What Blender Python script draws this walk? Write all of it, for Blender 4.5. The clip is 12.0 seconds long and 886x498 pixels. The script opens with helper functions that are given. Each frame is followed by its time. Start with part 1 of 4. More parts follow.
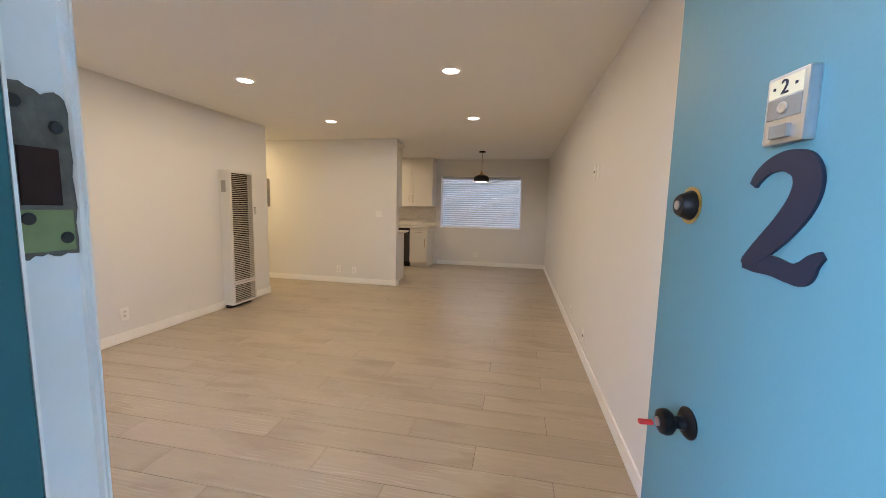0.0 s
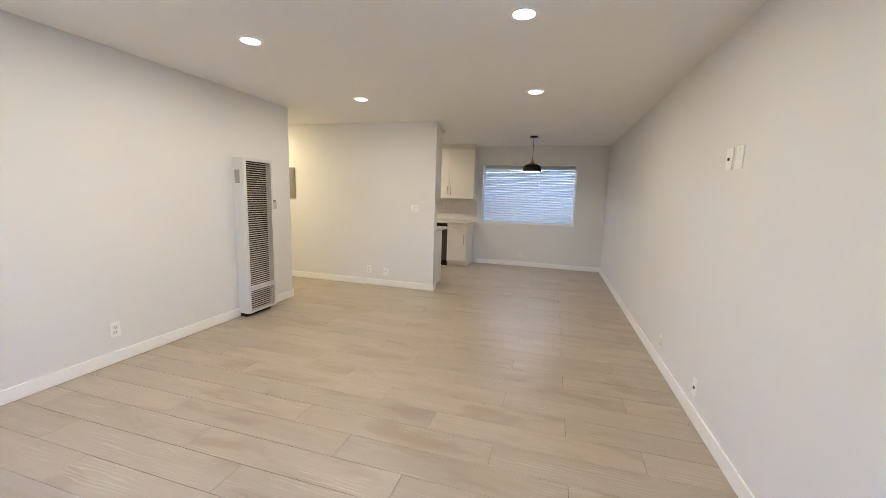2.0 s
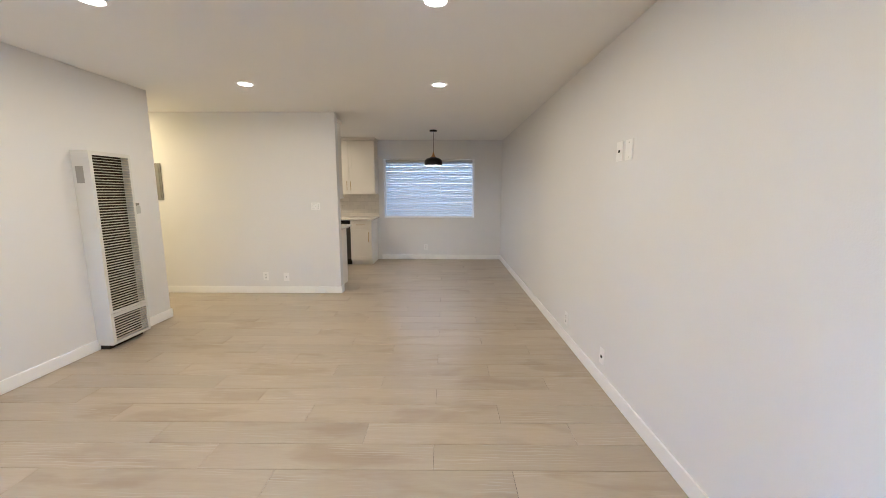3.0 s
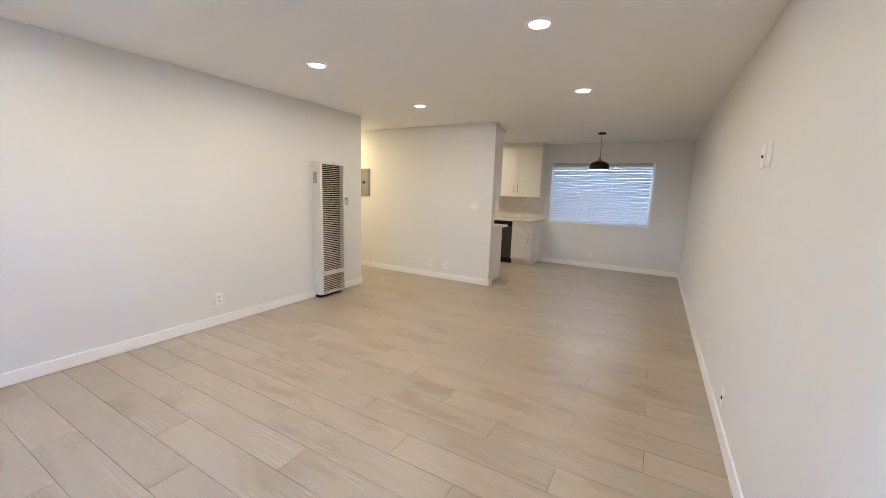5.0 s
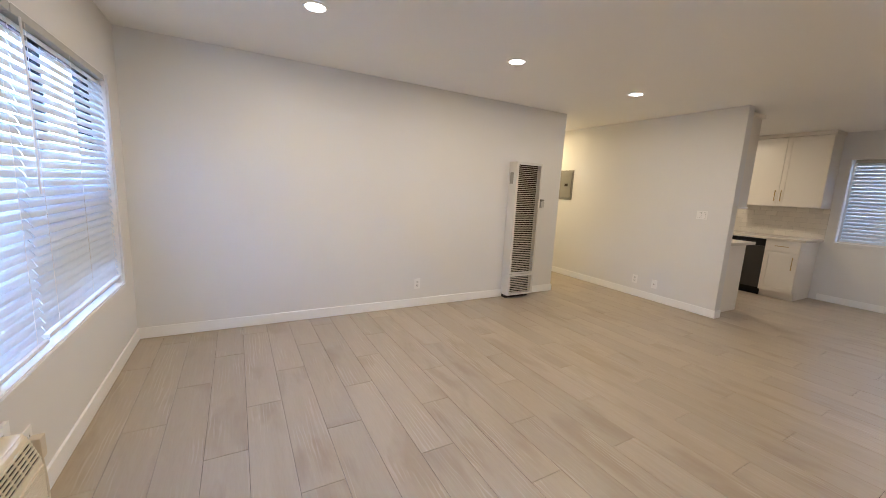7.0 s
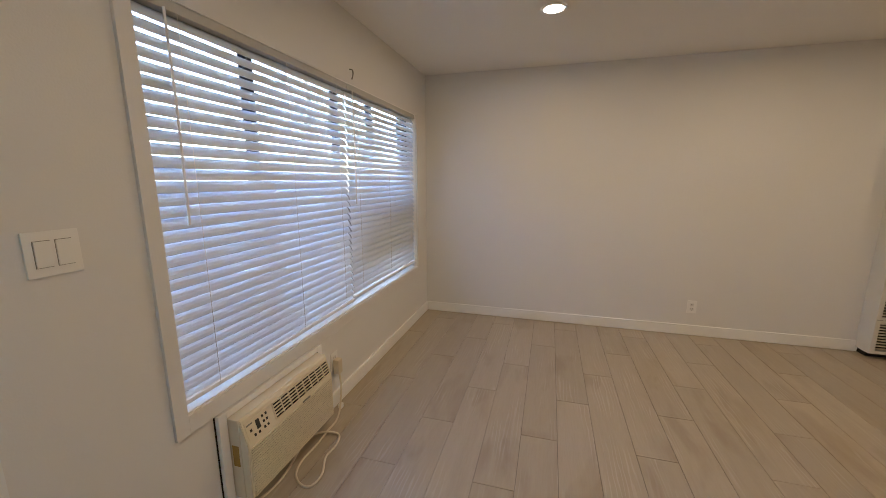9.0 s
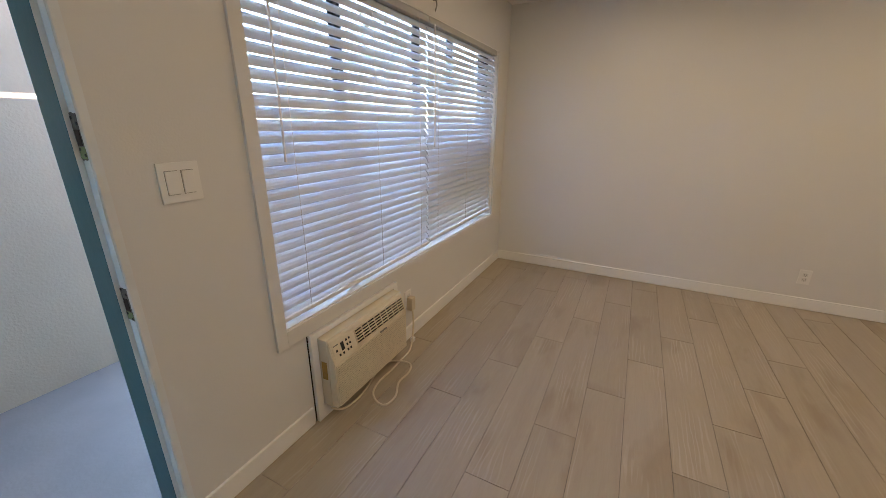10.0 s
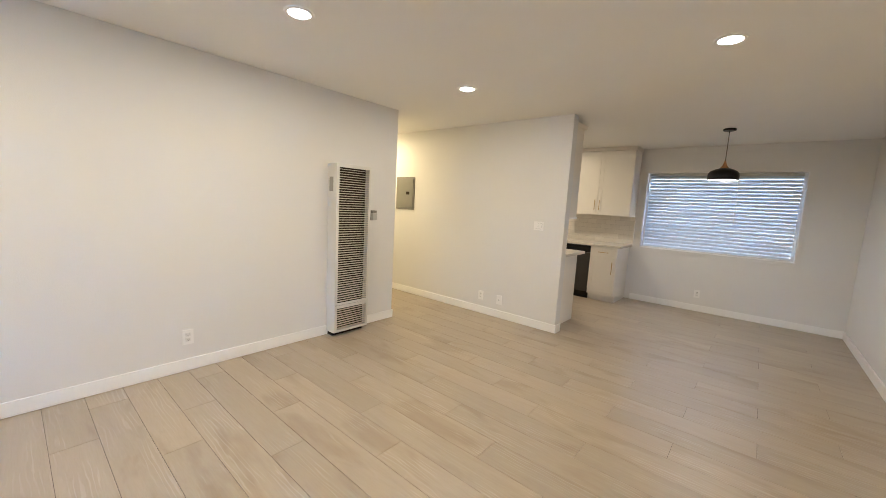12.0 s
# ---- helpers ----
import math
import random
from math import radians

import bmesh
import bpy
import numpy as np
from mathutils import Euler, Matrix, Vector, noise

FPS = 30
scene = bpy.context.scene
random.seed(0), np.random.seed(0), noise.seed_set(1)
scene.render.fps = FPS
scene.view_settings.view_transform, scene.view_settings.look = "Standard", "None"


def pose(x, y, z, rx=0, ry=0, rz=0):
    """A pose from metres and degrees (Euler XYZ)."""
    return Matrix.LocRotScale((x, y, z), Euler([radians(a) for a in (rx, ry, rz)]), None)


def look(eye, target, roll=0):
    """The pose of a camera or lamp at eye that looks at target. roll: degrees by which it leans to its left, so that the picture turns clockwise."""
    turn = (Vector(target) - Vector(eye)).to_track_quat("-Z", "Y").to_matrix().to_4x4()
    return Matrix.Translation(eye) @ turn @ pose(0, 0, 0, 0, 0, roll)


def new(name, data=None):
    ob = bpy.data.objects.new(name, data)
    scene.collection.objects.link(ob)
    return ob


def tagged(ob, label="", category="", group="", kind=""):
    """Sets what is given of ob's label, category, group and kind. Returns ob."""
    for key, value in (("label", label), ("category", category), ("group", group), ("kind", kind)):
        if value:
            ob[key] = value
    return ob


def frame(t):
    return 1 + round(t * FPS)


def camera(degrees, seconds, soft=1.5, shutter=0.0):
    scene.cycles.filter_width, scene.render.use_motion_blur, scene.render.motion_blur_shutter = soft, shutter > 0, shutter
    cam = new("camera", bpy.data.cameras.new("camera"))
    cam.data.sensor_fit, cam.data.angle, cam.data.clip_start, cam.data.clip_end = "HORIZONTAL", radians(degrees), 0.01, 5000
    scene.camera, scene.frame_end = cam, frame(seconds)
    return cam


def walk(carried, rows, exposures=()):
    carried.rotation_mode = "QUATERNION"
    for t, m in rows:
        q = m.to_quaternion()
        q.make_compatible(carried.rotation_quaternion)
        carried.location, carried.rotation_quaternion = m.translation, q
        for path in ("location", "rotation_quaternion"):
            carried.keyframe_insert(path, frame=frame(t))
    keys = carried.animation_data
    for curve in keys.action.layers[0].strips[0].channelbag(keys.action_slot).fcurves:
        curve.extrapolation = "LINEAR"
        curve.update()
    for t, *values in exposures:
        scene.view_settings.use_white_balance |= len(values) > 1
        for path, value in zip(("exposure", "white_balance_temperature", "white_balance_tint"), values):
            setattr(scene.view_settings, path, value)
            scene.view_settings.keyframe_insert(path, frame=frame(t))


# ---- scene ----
cam = camera(100.0, 12.0, soft=0.7)
PATH = [
    (0, (3.628, -0.227, 1.349), (3.241, 1.722, 1.125), 1.3),
    (0.5, (3.602, 0.001, 1.357), (2.789, 1.803, 1.055), 0.4),
    (1, (3.473, 0.286, 1.391), (2.78, 2.147, 1.155), -0.5),
    (1.5, (3.385, 0.469, 1.406), (2.71, 2.328, 1.111), 0.3),
    (2, (3.28, 0.558, 1.412), (2.73, 2.46, 1.127), 1.8),
    (2.5, (3.092, 0.596, 1.407), (2.918, 2.573, 1.156), -2.4),
    (3, (3.105, 0.641, 1.409), (3.093, 2.618, 1.105), 0.1),
    (3.5, (3.334, 0.77, 1.401), (2.801, 2.68, 1.146), 2.7),
    (3.7, (3.384, 0.774, 1.405), (2.649, 2.61, 1.107), 3.9),
    (5.3, (3.827, 0.455, 1.434), (2.829, 2.163, 1.137), 1.8),
    (5.5, (3.847, 0.492, 1.431), (2.823, 2.188, 1.156), 1.8),
    (6, (3.863, 0.534, 1.43), (2.761, 2.176, 1.134), 1.7),
    (6.5, (3.873, 0.587, 1.377), (2.437, 1.932, 1.02), 2.6),
    (7, (3.789, 0.759, 1.373), (2.066, 1.723, 1.052), 2.9),
    (7.5, (3.739, 0.913, 1.393), (1.822, 1.351, 1.028), 0.4),
    (7.7, (3.743, 1.01, 1.426), (1.782, 1.077, 1.041), 1.9),
    (9.3, (3.759, 1.259, 1.414), (1.958, 0.537, 0.929), 0.0),
    (9.5, (3.761, 1.253, 1.406), (2.048, 0.421, 0.796), 0.6),
    (10, (3.759, 1.224, 1.402), (2.067, 0.367, 0.768), 0.5),
    (10.5, (3.688, 1.208, 1.388), (1.792, 0.792, 0.908), 1.4),
    (11, (3.646, 1.331, 1.425), (1.732, 1.768, 1.042), 1.1),
    (11.5, (3.508, 1.491, 1.409), (1.831, 2.547, 1.14), 2.6),
    (12, (3.298, 1.687, 1.421), (2.018, 3.203, 1.174), 3.1),
]

# exposure and white balance of the handheld camera
EXPOSURES = [
    (0.0, 5.33, 5850, 20), (0.5, 5.70, 5050, 21), (1.0, 5.76, 5350, 20), (1.5, 5.76, 5150, 16), (2.0, 5.76, 5050, 15), (6.5, 5.66, 5100, 15), (7.0, 5.42, 5300, 18),
    (7.5, 5.0, 5450, 18), (9.5, 4.58, 6350, 20), (10.5, 4.55, 6150, 18), (11.0, 4.80, 5900, 19), (11.5, 5.6, 5300, 15), (12.0, 5.75, 5300, 14),
]
walk(cam, [(t, look(eye, target, roll)) for t, eye, target, roll in PATH], EXPOSURES)

# ---- world, sun and lamps ----
world = bpy.data.worlds.new("sky")
scene.world = world
world.use_nodes = True
wn = world.node_tree
sky = wn.nodes.new("ShaderNodeTexSky")
sky.sky_type, sky.sun_disc = "NISHITA", False
sky.sun_elevation, sky.sun_rotation = radians(38), radians(4)
wn.links.new(sky.outputs[0], wn.nodes["Background"].inputs[0])
wn.nodes["Background"].inputs[1].default_value = 0.15
sun = new("sun", bpy.data.lights.new("sun", "SUN"))
sun.data.energy, sun.data.angle, sun.data.color = 3.0, radians(0.6), (1.0, 0.95, 0.88)
sun.matrix_world = look((math.sin(radians(4)) * 20, math.cos(radians(4)) * 20, math.tan(radians(38)) * 20), (0, 0, 0))

LAMPS = [(1.178, 2.83), (3.05, 2.845), (1.165, 4.427), (3.04, 4.45), (1.192, 1.225), (3.05, 1.23)]
LAMP_SHARE = [0.98, 0.66, 0.68, 0.46, 1.15, 0.62]  # power factor per lamp, set uneven to balance brightness over the room
LAMP_W, LAMP_COL = 0.285, (1.0, 0.765, 0.44)


def disc_lamp(name, x, y, z, watts, size, color):
    lamp = new(name, bpy.data.lights.new(name, "AREA"))
    lamp.data.shape, lamp.data.size, lamp.data.energy, lamp.data.color = "DISK", size, watts, color
    lamp.data.spread = radians(180)
    lamp.location = (x, y, z)
    return lamp


for (lx, ly), share in zip(LAMPS, LAMP_SHARE):
    disc_lamp("downlight_light", lx, ly, 2.424, LAMP_W * share, 0.105, LAMP_COL)
disc_lamp("hall_light", -1.45, 5.2, 2.40, 0.52, 0.14, (1.0, 0.72, 0.31))
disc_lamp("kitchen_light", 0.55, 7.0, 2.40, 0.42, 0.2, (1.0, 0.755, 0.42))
disc_lamp("pendant_light", 2.898, 7.159, 1.83, 0.042, 0.10, (1.0, 0.85, 0.66))
H = 2.44

# ---- materials ----
def material(name, color, rough=0.5, metal=0.0, mottle=0.05, scale=3.0, bump=0.0, bump_scale=200.0, spec=0.5, vary=0.0):
    """Paint-like surface: base colour with soft patches and a fine relief, in object metres."""
    m = bpy.data.materials.new(name)
    m.use_nodes = True
    n, l = m.node_tree.nodes, m.node_tree.links
    b = n["Principled BSDF"]
    b.inputs["Roughness"].default_value, b.inputs["Metallic"].default_value = rough, metal
    b.inputs["Specular IOR Level"].default_value = spec
    tc = n.new("ShaderNodeNewGeometry")
    no = n.new("ShaderNodeTexNoise")
    no.inputs["Scale"].default_value, no.inputs["Detail"].default_value = scale, 5
    l.new(tc.outputs["Position"], no.inputs["Vector"])
    ramp = n.new("ShaderNodeMixRGB")
    ramp.inputs[1].default_value = (*[c * (1 - mottle) for c in color], 1)
    ramp.inputs[2].default_value = (*[min(1, c * (1 + mottle)) for c in color], 1)
    l.new(no.outputs["Fac"], ramp.inputs[0])
    out = ramp.outputs[0]
    if vary:
        info = n.new("ShaderNodeObjectInfo")
        hsv = n.new("ShaderNodeHueSaturation")
        mr = n.new("ShaderNodeMapRange")
        mr.inputs["To Min"].default_value, mr.inputs["To Max"].default_value = 1 - vary, 1 + vary
        l.new(info.outputs["Random"], mr.inputs["Value"])
        l.new(mr.outputs[0], hsv.inputs["Value"])
        l.new(out, hsv.inputs["Color"])
        out = hsv.outputs[0]
    l.new(out, b.inputs["Base Color"])
    if bump:
        n2 = n.new("ShaderNodeTexNoise")
        n2.inputs["Scale"].default_value, n2.inputs["Detail"].default_value = bump_scale, 3
        l.new(tc.outputs["Position"], n2.inputs["Vector"])
        bp = n.new("ShaderNodeBump")
        bp.inputs["Strength"].default_value, bp.inputs["Distance"].default_value = bump, 0.002
        l.new(n2.outputs["Fac"], bp.inputs["Height"])
        l.new(bp.outputs[0], b.inputs["Normal"])
    return m


def plank_material():
    """Wood-look porcelain: streaks along x, per-plank tone, a few brown cloudy patches."""
    m = bpy.data.materials.new("wood_look_tile")
    m.use_nodes = True
    n, l = m.node_tree.nodes, m.node_tree.links
    b = n["Principled BSDF"]
    geo, info = n.new("ShaderNodeNewGeometry"), n.new("ShaderNodeObjectInfo")
    shift = n.new("ShaderNodeVectorMath")
    shift.operation = "MULTIPLY_ADD"
    shift.inputs[1].default_value = (7.0, 31.0, 3.0)
    comb = n.new("ShaderNodeCombineXYZ")
    for i in range(3):
        l.new(info.outputs["Random"], comb.inputs[i])
    l.new(comb.outputs[0], shift.inputs[0])
    l.new(geo.outputs["Position"], shift.inputs[2])

    def streak(sx, sy, detail, dist):
        mp, no = n.new("ShaderNodeMapping"), n.new("ShaderNodeTexNoise")
        mp.inputs["Scale"].default_value = (sx, sy, 1)
        no.inputs["Scale"].default_value, no.inputs["Detail"].default_value = 1, detail
        no.inputs["Distortion"].default_value = dist
        l.new(shift.outputs[0], mp.inputs["Vector"])
        l.new(mp.outputs[0], no.inputs["Vector"])
        return no.outputs["Fac"]
    fine, broad, cloud = streak(4.5, 48, 7, 2.6), streak(1.3, 14, 4, 1.2), streak(1.6, 4.5, 3, 0.4)

    def ramp(fac, stops):
        r = n.new("ShaderNodeValToRGB")
        r.color_ramp.elements[0].position, r.color_ramp.elements[0].color = stops[0][0], (*stops[0][1], 1)
        r.color_ramp.elements[1].position, r.color_ramp.elements[1].color = stops[1][0], (*stops[1][1], 1)
        l.new(fac, r.inputs[0])
        return r.outputs[0]

    def mix(kind, fac, a, c):
        x = n.new("ShaderNodeMixRGB")
        x.blend_type = kind
        x.inputs[0].default_value = fac
        l.new(a, x.inputs[1])
        l.new(c, x.inputs[2])
        return x.outputs[0]
    base = ramp(broad, [(0.28, (0.415, 0.346, 0.256)), (0.72, (0.446, 0.381, 0.288))])
    col = mix("MULTIPLY", 0.13, base, ramp(fine, [(0.36, (0.72, 0.68, 0.63)), (0.56, (1, 1, 1))]))
    col = mix("MULTIPLY", 0.42, col, ramp(cloud, [(0.33, (0.66, 0.57, 0.46)), (0.455, (1, 1, 1))]))
    # pale flame figure that comes and goes along each plank
    wm, wave = n.new("ShaderNodeMapping"), n.new("ShaderNodeTexWave")
    wm.inputs["Scale"].default_value = (1.1, 9.0, 1)
    wave.bands_direction = "Y"
    wave.inputs["Scale"].default_value, wave.inputs["Distortion"].default_value = 1.6, 9.0
    wave.inputs["Detail"].default_value, wave.inputs["Detail Scale"].default_value = 3.0, 1.4
    l.new(shift.outputs[0], wm.inputs["Vector"])
    l.new(wm.outputs[0], wave.inputs["Vector"])
    figure = mix("MULTIPLY", 1.0, ramp(wave.outputs["Fac"], [(0.74, (0, 0, 0)), (0.96, (1, 1, 1))]), ramp(streak(2.2, 7.0, 2, 0.6), [(0.50, (0, 0, 0)), (0.66, (1, 1, 1))]))
    pale = n.new("ShaderNodeMixRGB")
    pale.inputs[2].default_value = (0.60, 0.55, 0.47, 1)
    fade = n.new("ShaderNodeMath")
    fade.operation = "MULTIPLY"
    fade.inputs[1].default_value = 0.34
    l.new(figure, fade.inputs[0])
    l.new(fade.outputs[0], pale.inputs[0])
    l.new(col, pale.inputs[1])
    col = pale.outputs[0]
    hsv, mr = n.new("ShaderNodeHueSaturation"), n.new("ShaderNodeMapRange")
    mr.inputs["To Min"].default_value, mr.inputs["To Max"].default_value = 0.92, 1.05
    l.new(info.outputs["Random"], mr.inputs["Value"])
    l.new(mr.outputs[0], hsv.inputs["Value"])
    l.new(col, hsv.inputs["Color"])
    l.new(hsv.outputs[0], b.inputs["Base Color"])
    b.inputs["Roughness"].default_value = 0.33
    bp = n.new("ShaderNodeBump")
    bp.inputs["Strength"].default_value, bp.inputs["Distance"].default_value = 0.12, 0.001
    l.new(fine, bp.inputs["Height"])
    l.new(bp.outputs[0], b.inputs["Normal"])
    return m


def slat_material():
    """White blind slat, daylight's blue painted into both colours; lets a little daylight through."""
    m = material("blind_slat_sky_tint", (0.77, 0.82, 0.875), 0.42, mottle=0.03, scale=9)
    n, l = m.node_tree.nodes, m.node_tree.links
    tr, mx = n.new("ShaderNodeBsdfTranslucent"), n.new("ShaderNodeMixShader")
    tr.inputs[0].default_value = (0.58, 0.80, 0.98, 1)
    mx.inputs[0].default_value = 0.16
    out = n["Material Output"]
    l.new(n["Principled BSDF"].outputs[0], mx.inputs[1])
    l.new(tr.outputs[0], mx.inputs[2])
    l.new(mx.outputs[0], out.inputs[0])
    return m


def glow(name, color, strength):
    m = bpy.data.materials.new(name)
    m.use_nodes = True
    b = m.node_tree.nodes["Principled BSDF"]
    b.inputs["Base Color"].default_value = (0.8, 0.8, 0.8, 1)
    b.inputs["Emission Color"].default_value, b.inputs["Emission Strength"].default_value = (*color, 1), strength
    return m


def glass_material():
    m = bpy.data.materials.new("window_glass")
    m.use_nodes = True
    b = m.node_tree.nodes["Principled BSDF"]
    b.inputs["Roughness"].default_value, b.inputs["IOR"].default_value = 0.0, 1.45
    b.inputs["Transmission Weight"].default_value = 1.0
    return m


PAINT = material("wall_paint_white", (0.77, 0.76, 0.745), 0.62, mottle=0.02, scale=1.3, bump=0.25, bump_scale=160)
CEIL = material("ceiling_paint_white", (0.88, 0.865, 0.835), 0.75, mottle=0.02, scale=1.1, bump=0.3, bump_scale=120)
TRIM = material("trim_semigloss_white", (0.91, 0.905, 0.89), 0.32, mottle=0.02, scale=4, bump=0.08, bump_scale=60)
PLANK = plank_material()
GROUT = material("grout_dark", (0.11, 0.088, 0.070), 0.9, mottle=0.2, scale=30)
TEAL = material("teal_exterior_paint", (0.025, 0.13, 0.16), 0.5, mottle=0.10, scale=5, bump=0.4, bump_scale=40)
DOORBLUE = material("blue_door_paint", (0.10, 0.245, 0.295), 0.42, mottle=0.05, scale=2.5, bump=0.15, bump_scale=90)
JAMB = material("chipped_white_jamb_paint", (0.80, 0.82, 0.83), 0.4, mottle=0.12, scale=12, bump=0.7, bump_scale=30)
BLACK = material("black_metal", (0.012, 0.012, 0.014), 0.38, 0.6, mottle=0.2, scale=40)
NAVY = material("navy_number_paint", (0.007, 0.013, 0.034), 0.5, mottle=0.15, scale=20)
CHROME = material("worn_nickel", (0.55, 0.56, 0.58), 0.32, 1.0, mottle=0.12, scale=60)
STEEL = material("old_strike_steel", (0.16, 0.15, 0.13), 0.6, 0.7, mottle=0.6, scale=70, bump=0.8, bump_scale=90)
GREEN = material("old_green_paint", (0.20, 0.26, 0.11), 0.6, mottle=0.3, scale=50)
RUST = material("dark_bolt_hole", (0.025, 0.008, 0.006), 0.8, mottle=0.5, scale=60)
RED = material("red_plastic", (0.7, 0.03, 0.03), 0.4)
CREAM = material("ivory_plate", (0.75, 0.68, 0.47), 0.5)
PLATE = material("white_plastic_plate", (0.88, 0.87, 0.85), 0.35, mottle=0.02)
RECEPT = material("receptacle_plastic", (0.78, 0.77, 0.74), 0.4)
SLOT = material("dark_slot", (0.03, 0.03, 0.03), 0.7)
HEAT = material("heater_white_enamel", (0.70, 0.69, 0.65), 0.38, mottle=0.04, scale=6)
HEATFIN = material("heater_cream_fin", (0.72, 0.66, 0.54), 0.45, mottle=0.08, scale=14)
# near-black that puts the shade of hollows and gaps into the colour
DARKIN = material("recess_shade_black", (0.016, 0.011, 0.008), 0.8, mottle=0.3, scale=20)
PALEGREY = material("pale_grey_enamel", (0.50, 0.50, 0.48), 0.5, mottle=0.05, scale=20)
VENTGREY = material("warm_grey_vent", (0.34, 0.325, 0.295), 0.55, mottle=0.08, scale=25)
PALEGROUT = material("pale_grout", (0.55, 0.51, 0.45), 0.85, mottle=0.08, scale=30)
RIBBACK = material("shaded_tan_plastic", (0.30, 0.26, 0.19), 0.6, mottle=0.06, scale=12)
GREY = material("grey_enamel", (0.24, 0.232, 0.21), 0.45, 0.2, mottle=0.06, scale=10)
ACW = material("yellowed_white_plastic", (0.80, 0.72, 0.56), 0.42, mottle=0.04, scale=8)
BRASS = material("brass_tape", (0.45, 0.28, 0.07), 0.4, 0.5, mottle=0.3, scale=60)
CORD = material("ivory_cord", (0.68, 0.60, 0.47), 0.5)
CAB = material("cabinet_white_lacquer", (0.80, 0.76, 0.69), 0.35, mottle=0.02, scale=3)
QUARTZ = material("pale_quartz", (0.74, 0.70, 0.63), 0.25, mottle=0.08, scale=18)
TILE = material("glazed_white_tile", (0.74, 0.70, 0.63), 0.18, mottle=0.03, scale=8, vary=0.05)
GOLD = material("brushed_brass", (0.50, 0.36, 0.18), 0.35, 1.0, mottle=0.1, scale=60)
WOODN = material("warm_wood", (0.42, 0.20, 0.08), 0.5, mottle=0.25, scale=60)
SHADEIN = material("white_shade_inside", (0.8, 0.78, 0.72), 0.5)
ALU = material("dark_window_frame", (0.05, 0.055, 0.065), 0.45, 0.4, mottle=0.1, scale=30)
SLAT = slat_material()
LENS = glow("led_lens", (1.0, 0.88, 0.68), 0.9)
BULB = glow("pendant_bulb", (1.0, 0.90, 0.74), 1.2)
GLASS = glass_material()
CONC = material("concrete", (0.19, 0.165, 0.135), 0.85, mottle=0.2, scale=4, bump=0.5, bump_scale=60)
STUCCO = material("cream_stucco", (0.50, 0.38, 0.26), 0.9, mottle=0.08, scale=3, bump=0.9, bump_scale=70)
FENCEW = material("weathered_brown_wood", (0.20, 0.115, 0.07), 0.75, mottle=0.3, scale=9)
BARK = material("bark", (0.10, 0.075, 0.055), 0.9, mottle=0.3, scale=12)
LEAF = material("leaf_green", (0.055, 0.095, 0.05), 0.55, mottle=0.35, scale=6)
EARTH = material("dry_ground", (0.17, 0.14, 0.10), 0.95, mottle=0.25, scale=1.5)


# ---- building blocks ----
def box_bm(x0, x1, y0, y1, z0, z1, bevel=0.0, bm=None):
    """Adds an axis-aligned block, optionally with softened edges."""
    one = bmesh.new()
    bmesh.ops.create_cube(one, size=1.0)
    for v in one.verts:
        v.co = Vector((x0 + (v.co.x + 0.5) * (x1 - x0), y0 + (v.co.y + 0.5) * (y1 - y0), z0 + (v.co.z + 0.5) * (z1 - z0)))
    if bevel:
        bmesh.ops.bevel(one, geom=one.edges[:], offset=bevel, segments=2, profile=0.7, affect="EDGES")
    if bm is None:
        return one
    tmp = bpy.data.meshes.new("tmp")
    one.to_mesh(tmp)
    one.free()
    bm.from_mesh(tmp)
    bpy.data.meshes.remove(tmp)
    return bm


def turned_bm(profile, n=32, bm=None):
    """A solid of revolution round z from (radius, height) pairs."""
    bm = bm or bmesh.new()
    rings = []
    for r, z in profile:
        if r < 1e-5:
            rings.append([bm.verts.new((0, 0, z))])
        else:
            rings.append([bm.verts.new((r * math.cos(2 * math.pi * k / n), r * math.sin(2 * math.pi * k / n), z)) for k in range(n)])
    for a, b in zip(rings, rings[1:]):
        for k in range(n):
            k2 = (k + 1) % n
            q = [a[k % len(a)], a[k2 % len(a)], b[k2 % len(b)], b[k % len(b)]]
            q = list(dict.fromkeys(q))
            if len(q) > 2:
                bm.faces.new(q)
    bmesh.ops.recalc_face_normals(bm, faces=bm.faces[:])
    return bm


def tube_bm(points, radius, n=10, bm=None):
    """A round cord along a smooth line through the points."""
    pts = [Vector(p) for p in points]
    line = []
    for i in range(len(pts) - 1):
        p0, p1, p2, p3 = pts[max(i - 1, 0)], pts[i], pts[i + 1], pts[min(i + 2, len(pts) - 1)]
        for k in range(8):
            t = k / 8
            line.append(0.5 * (2 * p1 + (p2 - p0) * t + (2 * p0 - 5 * p1 + 4 * p2 - p3) * t * t + (3 * p1 - p0 - 3 * p2 + p3) * t ** 3))
    line.append(pts[-1])
    bm = bm or bmesh.new()
    rings = []
    for i, p in enumerate(line):
        d = (line[min(i + 1, len(line) - 1)] - line[max(i - 1, 0)]).normalized()
        a = d.cross(Vector((0.13, 0.21, 0.97)))
        a = a.normalized() if a.length > 0.05 else d.cross(Vector((1, 0, 0))).normalized()
        b = d.cross(a)
        rings.append([bm.verts.new(p + radius * (math.cos(2 * math.pi * k / n) * a + math.sin(2 * math.pi * k / n) * b)) for k in range(n)])
    for r, s in zip(rings, rings[1:]):
        for k in range(n):
            bm.faces.new((r[k], r[(k + 1) % n], s[(k + 1) % n], s[k]))
    bm.faces.new(rings[0])
    bm.faces.new(rings[-1])
    bmesh.ops.recalc_face_normals(bm, faces=bm.faces[:])
    return bm


